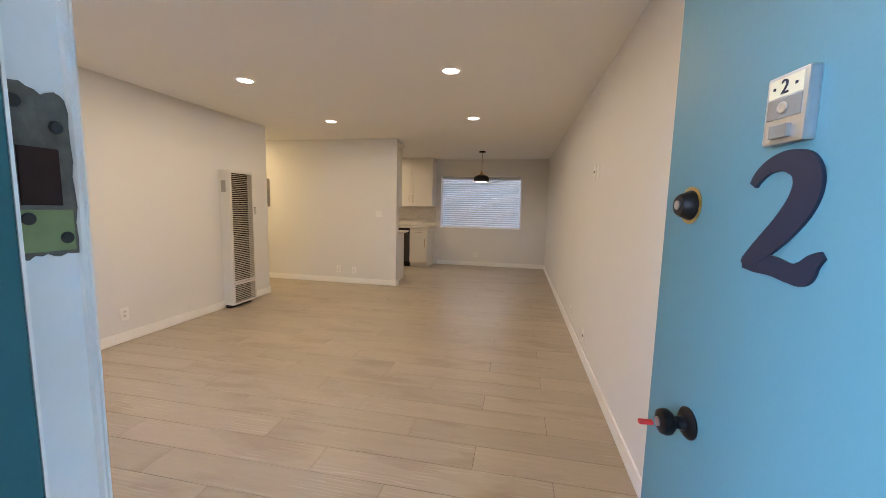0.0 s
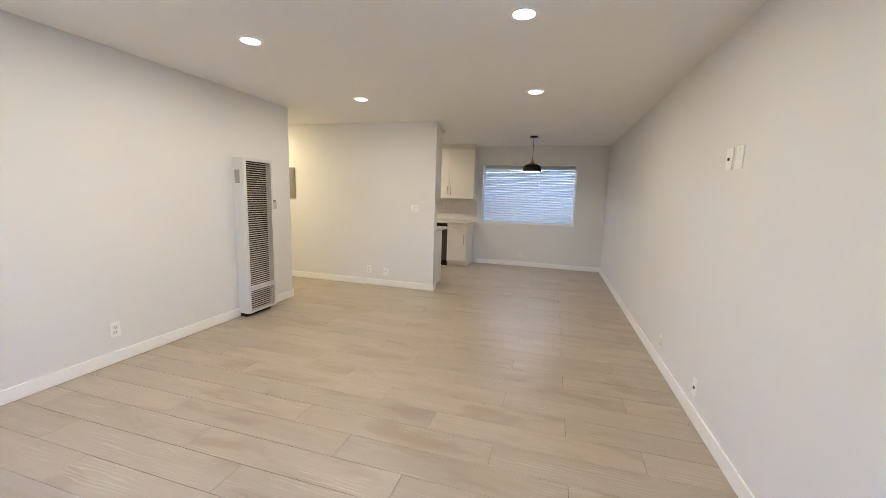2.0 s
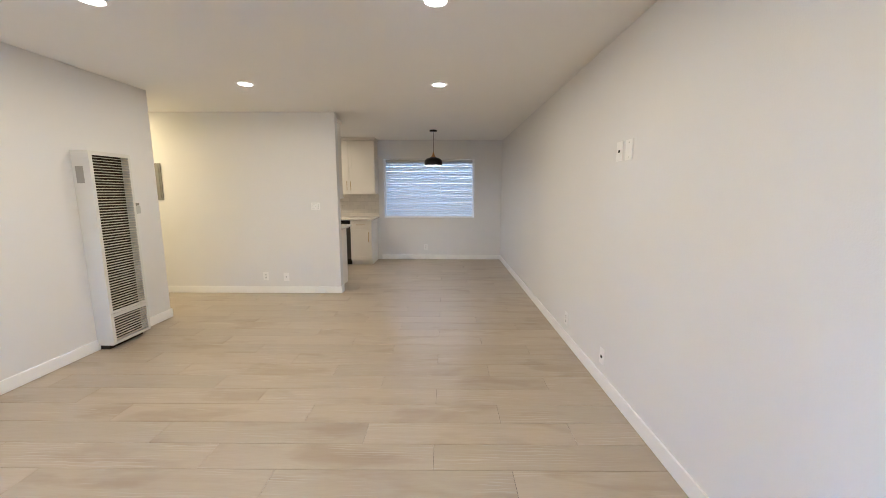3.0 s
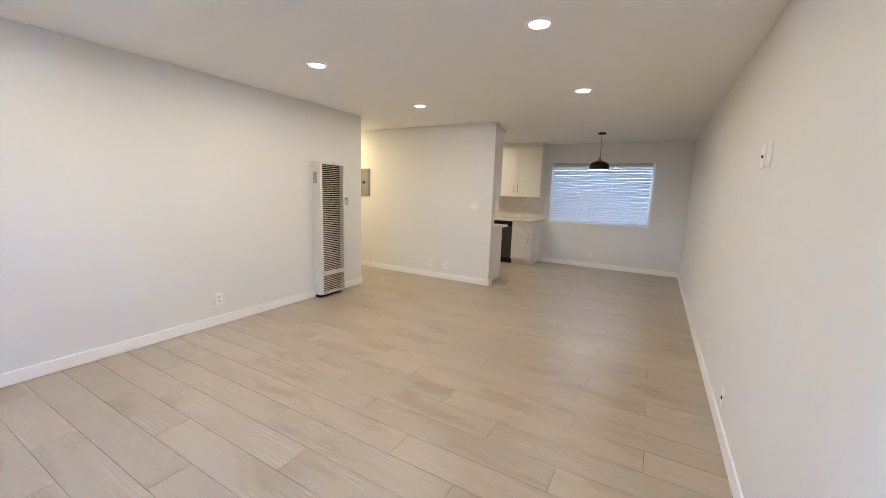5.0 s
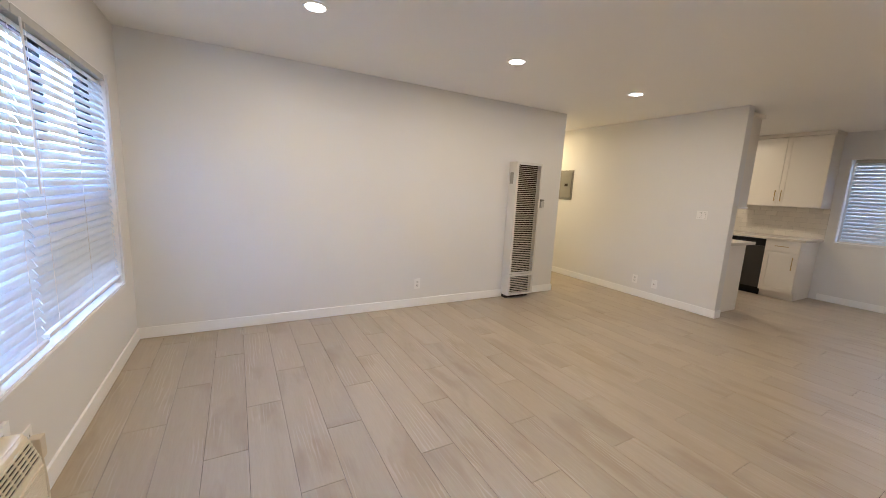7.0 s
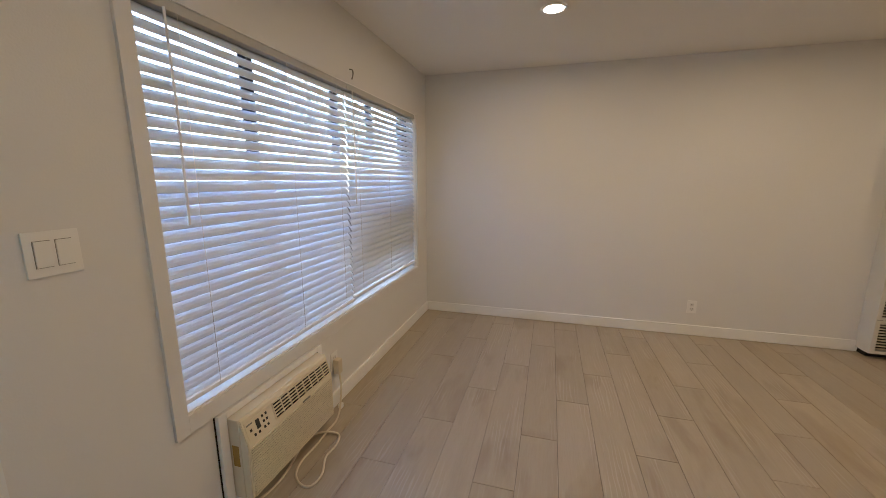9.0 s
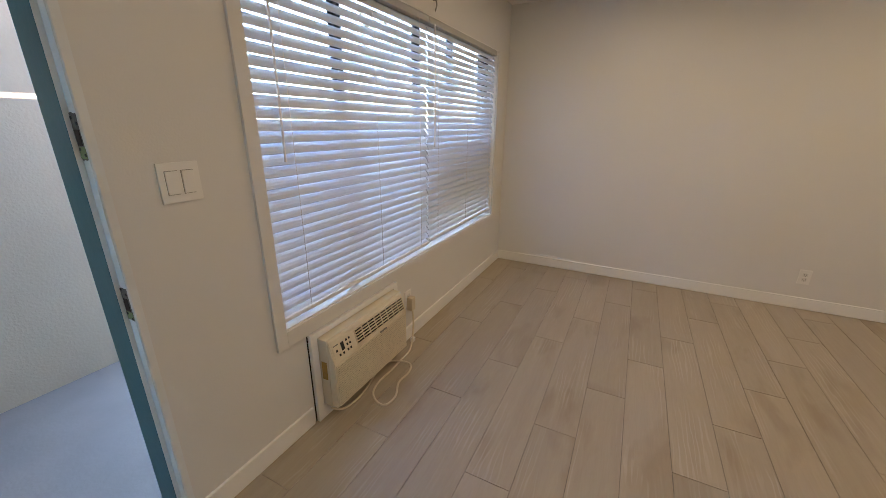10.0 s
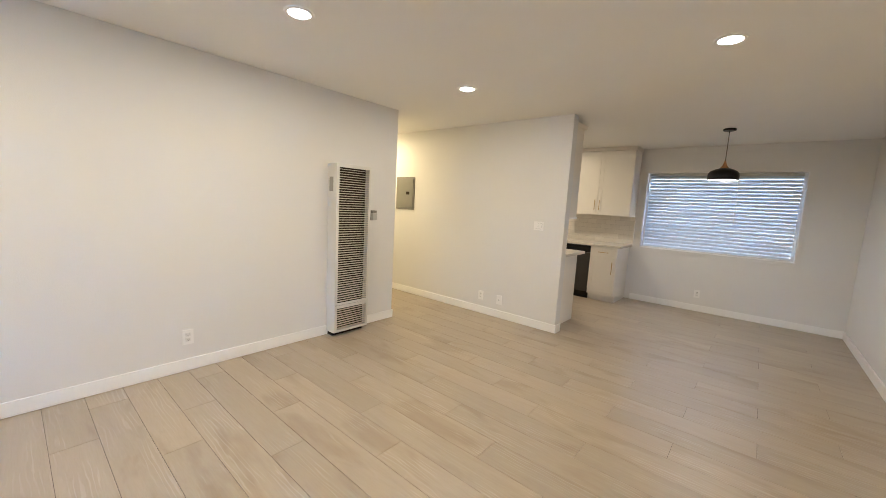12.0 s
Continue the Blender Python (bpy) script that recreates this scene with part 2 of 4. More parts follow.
def mesh_of(name, bm, mat, smooth=False):
    me = bpy.data.meshes.new(name)
    if smooth:
        for f in bm.faces:
            f.smooth = True
        for e in bm.edges:
            if len(e.link_faces) == 2 and e.calc_face_angle() > 0.6:
                e.smooth = False
    bm.to_mesh(me)
    bm.free()
    me.materials.append(mat)
    return me


def part(name, bm, mat, parent, label="", smooth=False):
    ob = new(name, mesh_of(name, bm, mat, smooth))
    ob.parent = parent
    if label:
        ob["label"] = label
    return ob


def thing(name, at, label, category, group="", kind="", turn=0.0):
    """An Empty at the base of a thing; its parts are built in its own axes."""
    ob = new(name)
    ob.matrix_world = pose(*at, 0, 0, turn)
    return tagged(ob, label, category, group, kind)


def solid(name, bm, mat, label, category, kind="structure", smooth=False):
    return tagged(new(name, mesh_of(name, bm, mat, smooth)), label, category, "", kind)


def wall_with_holes(x0, x1, y0, y1, z0, z1, holes):
    """A wall along x with rectangular openings (xa, xb, za, zb), in butted blocks."""
    bm = bmesh.new()
    xs = sorted({x0, x1, *[h[0] for h in holes], *[h[1] for h in holes]})
    for xa, xb in zip(xs, xs[1:]):
        cuts = [(h[2], h[3]) for h in holes if h[0] <= xa and h[1] >= xb]
        z = z0
        for za, zb in sorted(cuts):
            if za > z:
                box_bm(xa, xb, y0, y1, z, za, bm=bm)
            z = zb
        if z < z1:
            box_bm(xa, xb, y0, y1, z, z1, bm=bm)
    return bm

# ---- plan (metres) ----
XR, YF = 4.256, 8.372              # right wall, far wall
YL = 4.675                        # the left wall's end, where the hall opens
XP, YP0, YP1 = 1.650, 5.700, 5.82  # partition: its end and its two faces
XH = -2.60                        # the hall's and kitchen's closing wall
DX0, DX1, DH = 3.306, 4.130, 2.05  # doorway
WX0, WX1, WZ0, WZ1 = 0.31, 2.825, 0.560, 2.02   # front window
FX0, FX1, FZ0, FZ1 = 1.842, 3.698, 0.877, 2.066  # far window

# ---- large structure ----
solid("floor", box_bm(XH - 0.12, XR + 0.12, -0.14, YF + 0.12, -0.12, -0.0035), GROUT, "dark grout bed under pale wood-look plank tiles", "floor")
solid("ceiling", box_bm(XH - 0.12, XR + 0.12, -0.165, YF + 0.12, H, H + 0.12), CEIL, "plain white painted ceiling with recessed lights", "ceiling")
solid("wall_left", box_bm(-0.12, 0, 0, YL, 0, H, bm=None), PAINT, "white painted wall beside the heater", "wall")
solid("wall_hall", box_bm(XH, -0.12, YL - 0.12, YL, 0, H), PAINT, "white painted wall closing the hall", "wall")
solid("wall_partition", box_bm(XH, XP, YP0, YP1, 0, H, 0.004), PAINT, "white painted partition between living room and kitchen", "wall")
solid("wall_right", box_bm(XR, XR + 0.12, -0.165, YF + 0.12, 0, H), PAINT, "long white painted wall", "wall")
solid("wall_far", wall_with_holes(XH, XR, YF, YF + 0.12, 0, H, [(FX0, FX1, FZ0, FZ1)]), PAINT, "white painted wall with the dining window", "wall")
solid("wall_end", box_bm(XH - 0.12, XH, YL - 0.12, YF + 0.12, 0, H), PAINT, "plain white wall closing hall and kitchen", "wall")
solid("wall_front", wall_with_holes(-0.12, XR, -0.14, 0, 0, H, [(WX0, WX1, WZ0, WZ1), (DX0 - 0.02, DX1 + 0.02, -1, DH + 0.02)]), PAINT, "white painted wall with window and entry doorway", "wall")
solid("wall_outside", wall_with_holes(-3.0, XR + 0.12, -0.165, -0.14, -0.1, 2.56, [(WX0 - 0.03, WX1 + 0.03, WZ0 - 0.03, WZ1 + 0.03), (DX0 - 0.02, DX1 + 0.02, -1, DH + 0.02)]), TEAL, "dark teal painted outside wall", "wall")


def baseboard(x0, x1, y0, y1):
    solid("baseboard", box_bm(x0, x1, y0, y1, 0.003, 0.098, 0.003), TRIM, "white painted flat baseboard", "baseboard")


T = 0.013
baseboard(0, T, 0, 3.79)
baseboard(0, T, 4.19, YL + T)
baseboard(-0.12, 0, YL, YL + T)
baseboard(XH, -0.12, YL, YL + T)
baseboard(XH, XP + T, YP0 - T, YP0)
baseboard(XP, XP + T, YP0, YP1)
baseboard(XR - T, XR, 0, YF)
baseboard(1.78, XR - T, YF - T, YF)
baseboard(T, 1.985, 0, T)
baseboard(2.735, DX0 - 0.03, 0, T)
baseboard(DX1 + 0.03, XR - T, 0, T)


# ---- entry doorway and door ----
door_frame = thing("door_frame", (0, 0, 0), "white and teal painted entry frame with worn strike plates", "door frame", kind="structure")
part("side_jamb", box_bm(DX0 - 0.02, DX0, -0.165, 0.0, 0, DH + 0.02), JAMB, door_frame, "chipped white painted jamb")
part("side_jamb", box_bm(DX1, DX1 + 0.02, -0.165, 0.0, 0, DH + 0.02), JAMB, door_frame)
part("head_jamb", box_bm(DX0, DX1, -0.165, 0.0, DH, DH + 0.02), JAMB, door_frame)
part("door_stop", box_bm(DX0 - 0.001, DX0 + 0.013, -0.168, -0.05, 0.0, DH, 0.002), TEAL, door_frame, "teal painted stop")
part("door_stop", box_bm(DX1 - 0.013, DX1 + 0.001, -0.168, -0.05, 0.0, DH, 0.002), TEAL, door_frame)
part("door_stop", box_bm(DX0 + 0.013, DX1 - 0.013, -0.168, -0.05, DH - 0.013, DH - 0.0005, 0.002), TEAL, door_frame)
for zc, hz in ((1.365, 0.056), (0.90, 0.05)):
    sb = box_bm(DX0 - 0.001, DX0 + 0.0022, -0.047, -0.010, zc - hz, zc + hz)
    bmesh.ops.subdivide_edges(sb, edges=sb.edges[:], cuts=9, use_grid_fill=True)
    for v in sb.verts:
        w = noise.noise(Vector((3.0, v.co.y * 160, v.co.z * 120)))
        if v.co.y < -0.0465 or v.co.y > -0.0105:
            v.co.y += 0.0022 * w
        if abs(v.co.z - zc) > hz - 0.0005:
            v.co.z += 0.0056 * w
        if v.co.x > DX0:
            v.co.x += 0.0005 * noise.noise(v.co * 300)
    sp = part("strike_plate", sb, STEEL, door_frame, "dirty bare steel strike plate")
    part("bolt_hole", box_bm(DX0 + 0.0015, DX0 + 0.0032, -0.041, -0.018, zc - 0.021, zc + 0.018, 0.0006), RUST, sp)
    part("paint_patch", box_bm(DX0 + 0.0012, DX0 + 0.0028, -0.044, -0.012, zc - hz + 0.003, zc - 0.024, 0.0006), GREEN, sp, "old green paint")
    for sy, sz in ((-0.040, 0.046), (-0.018, 0.033), (-0.038, -0.030), (-0.017, -0.044)):
        sc = turned_bm([(0.0, 0.0016), (0.0035, 0.0014), (0.0045, 0.0)], 12)
        bmesh.ops.transform(sc, matrix=pose(DX0 + 0.0026, sy, zc + sz, 0, 90, 0), verts=sc.verts[:])
        part("screw", sc, SLOT, sp)
part("stop_face", box_bm(DX0, DX0 + 0.0125, -0.0495, -0.0475, 0.0, DH, 0.0), TRIM, door_frame, "white painted inner face of the stop")
for ry, rw, rh in ((-0.0075, 0.0016, 0.0042), (-0.0020, 0.0012, 0.0022)):
    rb = bmesh.new()
    rings = []
    for k in range(90):
        z = 0.03 + k * 0.0224
        wob = noise.noise(Vector((ry * 100, 0.3, z * 9)))
        hgt = rh * (0.55 + 0.6 * abs(wob))
        rings.append([rb.verts.new((DX0 + hx, ry + hy + 0.0012 * wob, z)) for hx, hy in ((-0.001, -rw * 1.6), (hgt, -rw * 0.6), (hgt, rw * 0.6), (-0.001, rw * 1.6))])
    for a, b in zip(rings, rings[1:]):
        for k in range(3):
            rb.faces.new((a[k], a[k + 1], b[k + 1], b[k]))
    bmesh.ops.recalc_face_normals(rb, faces=rb.faces[:])
    part("paint_ridge", rb, JAMB, door_frame, smooth=True)
part("threshold", box_bm(DX0, DX1, -0.17, 0.005, -0.005, 0.012, 0.004), CHROME, door_frame, "worn metal threshold")

DOOR_OPEN = 83.5
DW = 0.810
door = tagged(new("door_1"), "open blue painted entry door with black hardware", "door", "", "structure")
door.matrix_world = pose(DX1 - 0.004, -0.001, 0, 0, 0, -DOOR_OPEN)
# the leaf runs from the hinge along -x; its outer face looks to -y when shut
part("leaf", box_bm(-DW, 0, -0.044, 0, 0.012, DH - 0.004, 0.002), DOORBLUE, door, "smooth blue painted leaf")
part("inner_skin", box_bm(-DW + 0.002, -0.002, -0.0005, 0.003, 0.014, DH - 0.006, 0.001), TRIM, door, "white painted inner face")
for hz in (0.25, 1.02, 1.80):
    hb = turned_bm([(0, 0), (0.008, 0), (0.008, 0.09), (0, 0.09)], 12)
    bmesh.ops.translate(hb, vec=(0.004, 0.006, hz), verts=hb.verts[:])
    part("hinge", hb, CHROME, door, smooth=True)


def on_door(profile, x, z, name, mat, parent, side=-1, label="", n=32):
    bm = turned_bm(profile, n)
    y = -0.044 if side < 0 else 0.003
    bmesh.ops.transform(bm, matrix=pose(x, y, z, 90 if side < 0 else -90, 0, 0), verts=bm.verts[:])
    return part(name, bm, mat, parent, label, smooth=True)


KX, DBX = -DW + 0.175, -DW + 0.105
for side in (-1, 1):
    knob = on_door([(0, 0), (0.034, 0), (0.034, 0.004), (0.027, 0.010), (0.016, 0.012), (0.013, 0.018), (0.013, 0.030), (0.020, 0.034), (0.027, 0.042),
                    (0.028, 0.050), (0.025, 0.059), (0.015, 0.063), (0, 0.063)], KX, 0.895, "knob", BLACK, door, side, "round black knob on a rose")
    if side < 0:
        on_door([(0, 0.0625), (0.010, 0.0625), (0.010, 0.066), (0, 0.066)], KX, 0.895, "key_core", CHROME, knob, side)
        rk = box_bm(-0.006, 0.006, -0.004, 0.004, 0, 0.03, 0.002)
        bmesh.ops.transform(rk, matrix=pose(KX - 0.012, -0.112, 0.885, 90, 0, 0), verts=rk.verts[:])
        part("key_tag", rk, RED, knob, "small red tag")
bolt = on_door([(0, 0), (0.033, 0), (0.033, 0.004), (0.029, 0.012), (0.024, 0.024), (0.021, 0.027), (0, 0.027)], DBX, 1.365, "deadbolt", BLACK, door, -1, "round black deadbolt")
on_door([(0, 0.0268), (0.010, 0.0268), (0.010, 0.030), (0.003, 0.031), (0, 0.031)], DBX, 1.365, "key_core", CHROME, bolt)
on_door([(0.0305, 0.0002), (0.041, 0.0002), (0.041, 0.0014), (0.0305, 0.0014)], DBX, 1.365, "bare_ring", BRASS, bolt, label="bare wood ring in the paint")
on_door([(0, 0), (0.030, 0), (0.030, 0.006), (0.024, 0.012), (0, 0.014)], DBX, 1.365, "thumb_turn", BLACK, door, 1)


def stroke_bm(path, depth):
    """A flat figure drawn with a broad pen: (x, z, half width) along its line, smoothed, with thickness."""
    pts = [Vector((p[0], p[1], p[2])) for p in path]
    line = []
    for i in range(len(pts) - 1):
        p0, p1, p2, p3 = pts[max(i - 1, 0)], pts[i], pts[i + 1], pts[min(i + 2, len(pts) - 1)]
        for k in range(6):
            t = k / 6
            line.append(0.5 * (2 * p1 + (p2 - p0) * t + (2 * p0 - 5 * p1 + 4 * p2 - p3) * t * t + (3 * p1 - p0 - 3 * p2 + p3) * t ** 3))
    line.append(pts[-1])
    bm, rows = bmesh.new(), []
    for i, p in enumerate(line):
        d = line[min(i + 1, len(line) - 1)] - line[max(i - 1, 0)]
        n = Vector((-d.y, d.x)).normalized() * p.z
        rows.append([bm.verts.new((p.x + s * n.x, y, p.y + s * n.y)) for s, y in ((1, 0), (1, -depth), (-1, -depth), (-1, 0))])
    for a, b in zip(rows, rows[1:]):
        for k in range(4):
            bm.faces.new((a[k], a[(k + 1) % 4], b[(k + 1) % 4], b[k]))
    bm.faces.new(rows[0])
    bm.faces.new(rows[-1])
    bmesh.ops.recalc_face_normals(bm, faces=bm.faces[:])
    return bm


NX, NZ = -0.455, 1.345     # centre of the number on the leaf
two = stroke_bm([(-0.062, 0.052, 0.008), (-0.052, 0.066, 0.010), (-0.030, 0.081, 0.012), (0.002, 0.086, 0.016), (0.032, 0.075, 0.022), (0.043, 0.050, 0.024),
                 (0.035, 0.020, 0.024), (0.012, -0.012, 0.022), (-0.022, -0.046, 0.019), (-0.052, -0.073, 0.014), (-0.066, -0.084, 0.008)], 0.006)
bmesh.ops.translate(two, vec=(NX, -0.0435, NZ), verts=two.verts[:])
num = part("house_number", two, NAVY, door, "dark navy figure 2")
foot = stroke_bm([(-0.068, -0.080, 0.010), (-0.040, -0.076, 0.017), (-0.005, -0.077, 0.016), (0.030, -0.083, 0.015), (0.052, -0.080, 0.018), (0.066, -0.062, 0.012), (0.080, -0.050, 0.006)], 0.0055)
bmesh.ops.translate(foot, vec=(NX, -0.0435, NZ), verts=foot.verts[:])
part("foot_stroke", foot, NAVY, num)
PX, PZ = -0.452, 1.508
plate = part("bell_plate", box_bm(PX - 0.038, PX + 0.038, -0.062, -0.0435, PZ - 0.052, PZ + 0.052, 0.005), CHROME, door, "worn nickel door viewer and bell plate")
part("number_card", box_bm(PX - 0.031, PX + 0.031, -0.0635, -0.0615, PZ + 0.018, PZ + 0.046, 0.0008), CREAM, plate, "ivory card with number 2")
part("viewer_band", box_bm(PX - 0.031, PX + 0.031, -0.0635, -0.0615, PZ - 0.014, PZ + 0.016, 0.0008), GREY, plate)
vb = turned_bm([(0, 0), (0.009, 0), (0.009, 0.003), (0.006, 0.004), (0, 0.002)], 20)
bmesh.ops.transform(vb, matrix=pose(PX, -0.0632, PZ + 0.001, 90, 0, 0), verts=vb.verts[:])
part("viewer_lens", vb, CHROME, plate, smooth=True)
part("bell_button", box_bm(PX - 0.017, PX + 0.017, -0.069, -0.0615, PZ - 0.044, PZ - 0.024, 0.002), GREY, plate)
fc = bpy.data.curves.new("digit", "FONT")
fc.body, fc.size, fc.extrude, fc.align_x = "2", 0.030, 0.0008, "CENTER"
fo = bpy.data.objects.new("digit", fc)
dm = bpy.data.meshes.new_from_object(fo)
dm.transform(pose(PX, -0.0645, PZ + 0.022, 90, 0, 0))
dm.materials.clear()
dm.materials.append(NAVY)
dg = new("digit", dm)
dg.parent = plate
for sx in (-0.02, 0.02):
    part("dot", box_bm(PX + sx - 0.002, PX + sx + 0.002, -0.0645, -0.0632, PZ + 0.030, PZ + 0.034), NAVY, plate)
bpy.data.objects.remove(fo)


# ---- windows with blinds ----
def window(name, x0, x1, z0, z1, yin, ydir, bars, label, frame_mat=ALU):
    """Lined opening, dark frame with mullions, panes. ydir points outwards."""
    w = thing(name, (0, 0, 0), label, "window", kind="structure")
    yo = yin + ydir * 0.135

    def b(n, xa, xb, ya, yb, za, zb, mat, bev=0.0, lab=""):
        return part(n, box_bm(xa, xb, min(ya, yb), max(ya, yb), za, zb, bev), mat, w, lab)
    L = 0.008
    b("lining", x0, x0 + L, yin, yo, z0 + L, z1 - L, TRIM)
    b("lining", x1 - L, x1, yin, yo, z0 + L, z1 - L, TRIM)
    b("lining", x0, x1, yin, yo, z1 - L, z1, TRIM)
    b("window_sill", x0, x1, yin - ydir * 0.002, yo, z0, z0 + L, TRIM)
    yf, yg = yin + ydir * 0.085, yin + ydir * 0.125
    F = 0.035
    b("window_frame", x0 + L, x0 + L + F, yf, yg, z0 + L, z1 - L, frame_mat, 0.002)
    b("window_frame", x1 - L - F, x1 - L, yf, yg, z0 + L, z1 - L, frame_mat, 0.002)
    b("window_frame", x0 + L + F, x1 - L - F, yf, yg, z1 - L - F, z1 - L, frame_mat, 0.002)
    # bottom piece is white: bright daylight at the sill painted in
    b("window_frame", x0 + L + F, x1 - L - F, yf, yg, z0 + L, z0 + L + F, TRIM, 0.002)
    edges = [x0 + L + F]
    for xb in sorted(bars):
        b("mullion", xb - 0.024, xb + 0.024, yf, yg, z0 + L + F, z1 - L - F, frame_mat, 0.002)
        edges += [xb - 0.024, xb + 0.024]
    edges.append(x1 - L - F)
    for xa, xc in zip(edges[::2], edges[1::2]):
        p = b("pane", xa, xc, yin + ydir * 0.103, yin + ydir * 0.107, z0 + L + F, z1 - L - F, GLASS)
        p.visible_shadow = False
    return w


def trim(x0, x1, z0, z1, width, yin, ydir, low=0.045, head=True):
    for xa, xb, za, zb in ((x0 - width, x0, z0 - low, z1), (x1, x1 + width, z0 - low, z1), (x0, x1, z0 - low, z0)) + (((x0 - width, x1 + width, z1, z1 + width),) if head else ()):
        solid("trim", box_bm(xa, xb, min(yin, yin + ydir * 0.014), max(yin, yin + ydir * 0.014), za, zb, 0.002), PAINT, "flat white painted window casing", "trim")


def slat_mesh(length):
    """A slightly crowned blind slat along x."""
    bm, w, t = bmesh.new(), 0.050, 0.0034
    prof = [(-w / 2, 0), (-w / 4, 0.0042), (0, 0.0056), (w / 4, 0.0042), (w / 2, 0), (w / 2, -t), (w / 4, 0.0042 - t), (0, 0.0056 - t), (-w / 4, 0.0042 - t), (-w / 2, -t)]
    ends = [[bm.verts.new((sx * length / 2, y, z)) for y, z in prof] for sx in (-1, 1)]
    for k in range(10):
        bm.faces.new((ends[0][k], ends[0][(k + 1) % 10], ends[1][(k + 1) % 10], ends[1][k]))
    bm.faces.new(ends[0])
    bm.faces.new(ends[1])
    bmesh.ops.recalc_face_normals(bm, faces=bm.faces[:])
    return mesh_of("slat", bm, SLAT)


def blind(x0, x1, ztop, zbot, y, tilt, pitch, wand_x, ladders, label, sag=0.0, drop=0.0):
    """Horizontal blind: headrail, slats on ladder cords, bottom rail, tilt wand."""
    bl = thing("window_blind", ((x0 + x1) / 2, y, zbot), label, "blind", "window blinds")
    cx, h = (x0 + x1) / 2, ztop - zbot
    W = x1 - x0
    part("headrail", box_bm(-W / 2, W / 2, -0.028, 0.030, h - 0.042, h, 0.004), PALEGREY, bl, "pale grey metal headrail")
    me = slat_mesh(W - 0.006)
    n = round((h - 0.100) / pitch) + 1
    pitch = (h - 0.100) / (n - 1)
    rnd = random.Random(int(x0 * 100))
    for k in range(n):
        s = new("slat", me)
        s.parent = bl
        s.matrix_local = pose(rnd.uniform(-0.002, 0.002), 0, h - 0.062 - k * pitch, tilt + rnd.uniform(-1.2, 1.2), rnd.uniform(-0.12, 0.12) + sag, 0)
    part("bottom_rail", box_bm(-W / 2, W / 2, -0.025, 0.025, 0.0 + drop, 0.018 + drop, 0.004), TRIM, bl)
    for lx in ladders:
        for yy in (-0.0265, 0.0265):
            part("ladder_cord", box_bm(lx - cx - 0.0006, lx - cx + 0.0006, yy - 0.0008, yy + 0.0008, 0.01 + drop, h - 0.04), PLATE, bl)
    if wand_x is not None:
        s = 1 if y < 4 else -1  # the room side of the blind
        part("tilt_wand", tube_bm([(wand_x - cx, s * 0.037, h - 0.04), (wand_x - cx, s * 0.040, h - 0.35), (wand_x - cx + 0.004, s * 0.038, h - 0.76)], 0.0045, 8), PLATE, bl, "thin hanging wand", smooth=True)
    return bl


window("window_1", WX0, WX1, WZ0, WZ1, 0.0, -1, (2.26, 1.535, 1.06, 0.46), "wide dark-framed window in white casing")
trim(WX0, WX1, WZ0, WZ1, 0.052, 0.0, 1, 0.072, False)
blind(1.545, 2.812, WZ1 - 0.001, WZ0 + 0.022, -0.030, -55, 0.0425, 2.715, (2.66, 2.10, 1.66), "white slatted blind, slats tilted nearly shut", drop=0.012)
blind(0.322, 1.538, WZ1 - 0.001, WZ0 + 0.022, -0.030, -55, 0.0425, 1.49, (1.42, 0.92, 0.44), "white slatted blind, slats tilted nearly shut", drop=0.03)
window("window_2", FX0, FX1, FZ0, FZ1, YF, 1, (), "wide dining window in thin white casing", TRIM)
trim(FX0, FX1, FZ0, FZ1, 0.045, YF, -1)
blind(FX0 + 0.043, FX1 - 0.043, FZ1 - 0.012, FZ0 + 0.010, YF + 0.034, 57, 0.0480, 3.0, (2.02, 2.75, 3.60), "white slatted blind, nearly shut against daylight", drop=0.0)
hook = thing("curtain_hook", (1.50, 0, 2.045), "small dark metal hook above the window", "hook")
part("stem", tube_bm([(0, 0.0, 0.06), (0, 0.02, 0.055), (0, 0.024, 0.03), (0, 0.014, 0.0)], 0.004, 8), GREY, hook, smooth=True)


# ---- lamps ----
def downlight(x, y):
    d = thing("recessed_downlight", (x, y, H), "round white recessed ceiling light, switched on", "downlight", "recessed ceiling lights")
    part("trim_ring", turned_bm([(0.058, -0.001), (0.062, -0.008), (0.078, -0.006), (0.084, 0.0), (0.058, 0.0)], 40), TRIM, d, smooth=True)
    part("lens", turned_bm([(0, -0.004), (0.058, -0.004), (0.058, -0.0005), (0, -0.0005)], 40), LENS, d, "glowing warm lens")


for lx, ly in LAMPS:
    downlight(lx, ly)
hl = thing("hall_ceiling_light", (-1.45, 5.2, H), "round warm ceiling light in the hall", "ceiling light")
part("base", turned_bm([(0, 0), (0.10, 0), (0.10, -0.02), (0.085, -0.024), (0, -0.024)], 32), TRIM, hl, smooth=True)

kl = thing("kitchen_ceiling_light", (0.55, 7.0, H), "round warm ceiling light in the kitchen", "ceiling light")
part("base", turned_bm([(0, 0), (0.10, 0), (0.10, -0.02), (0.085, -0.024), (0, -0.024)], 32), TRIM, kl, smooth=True)

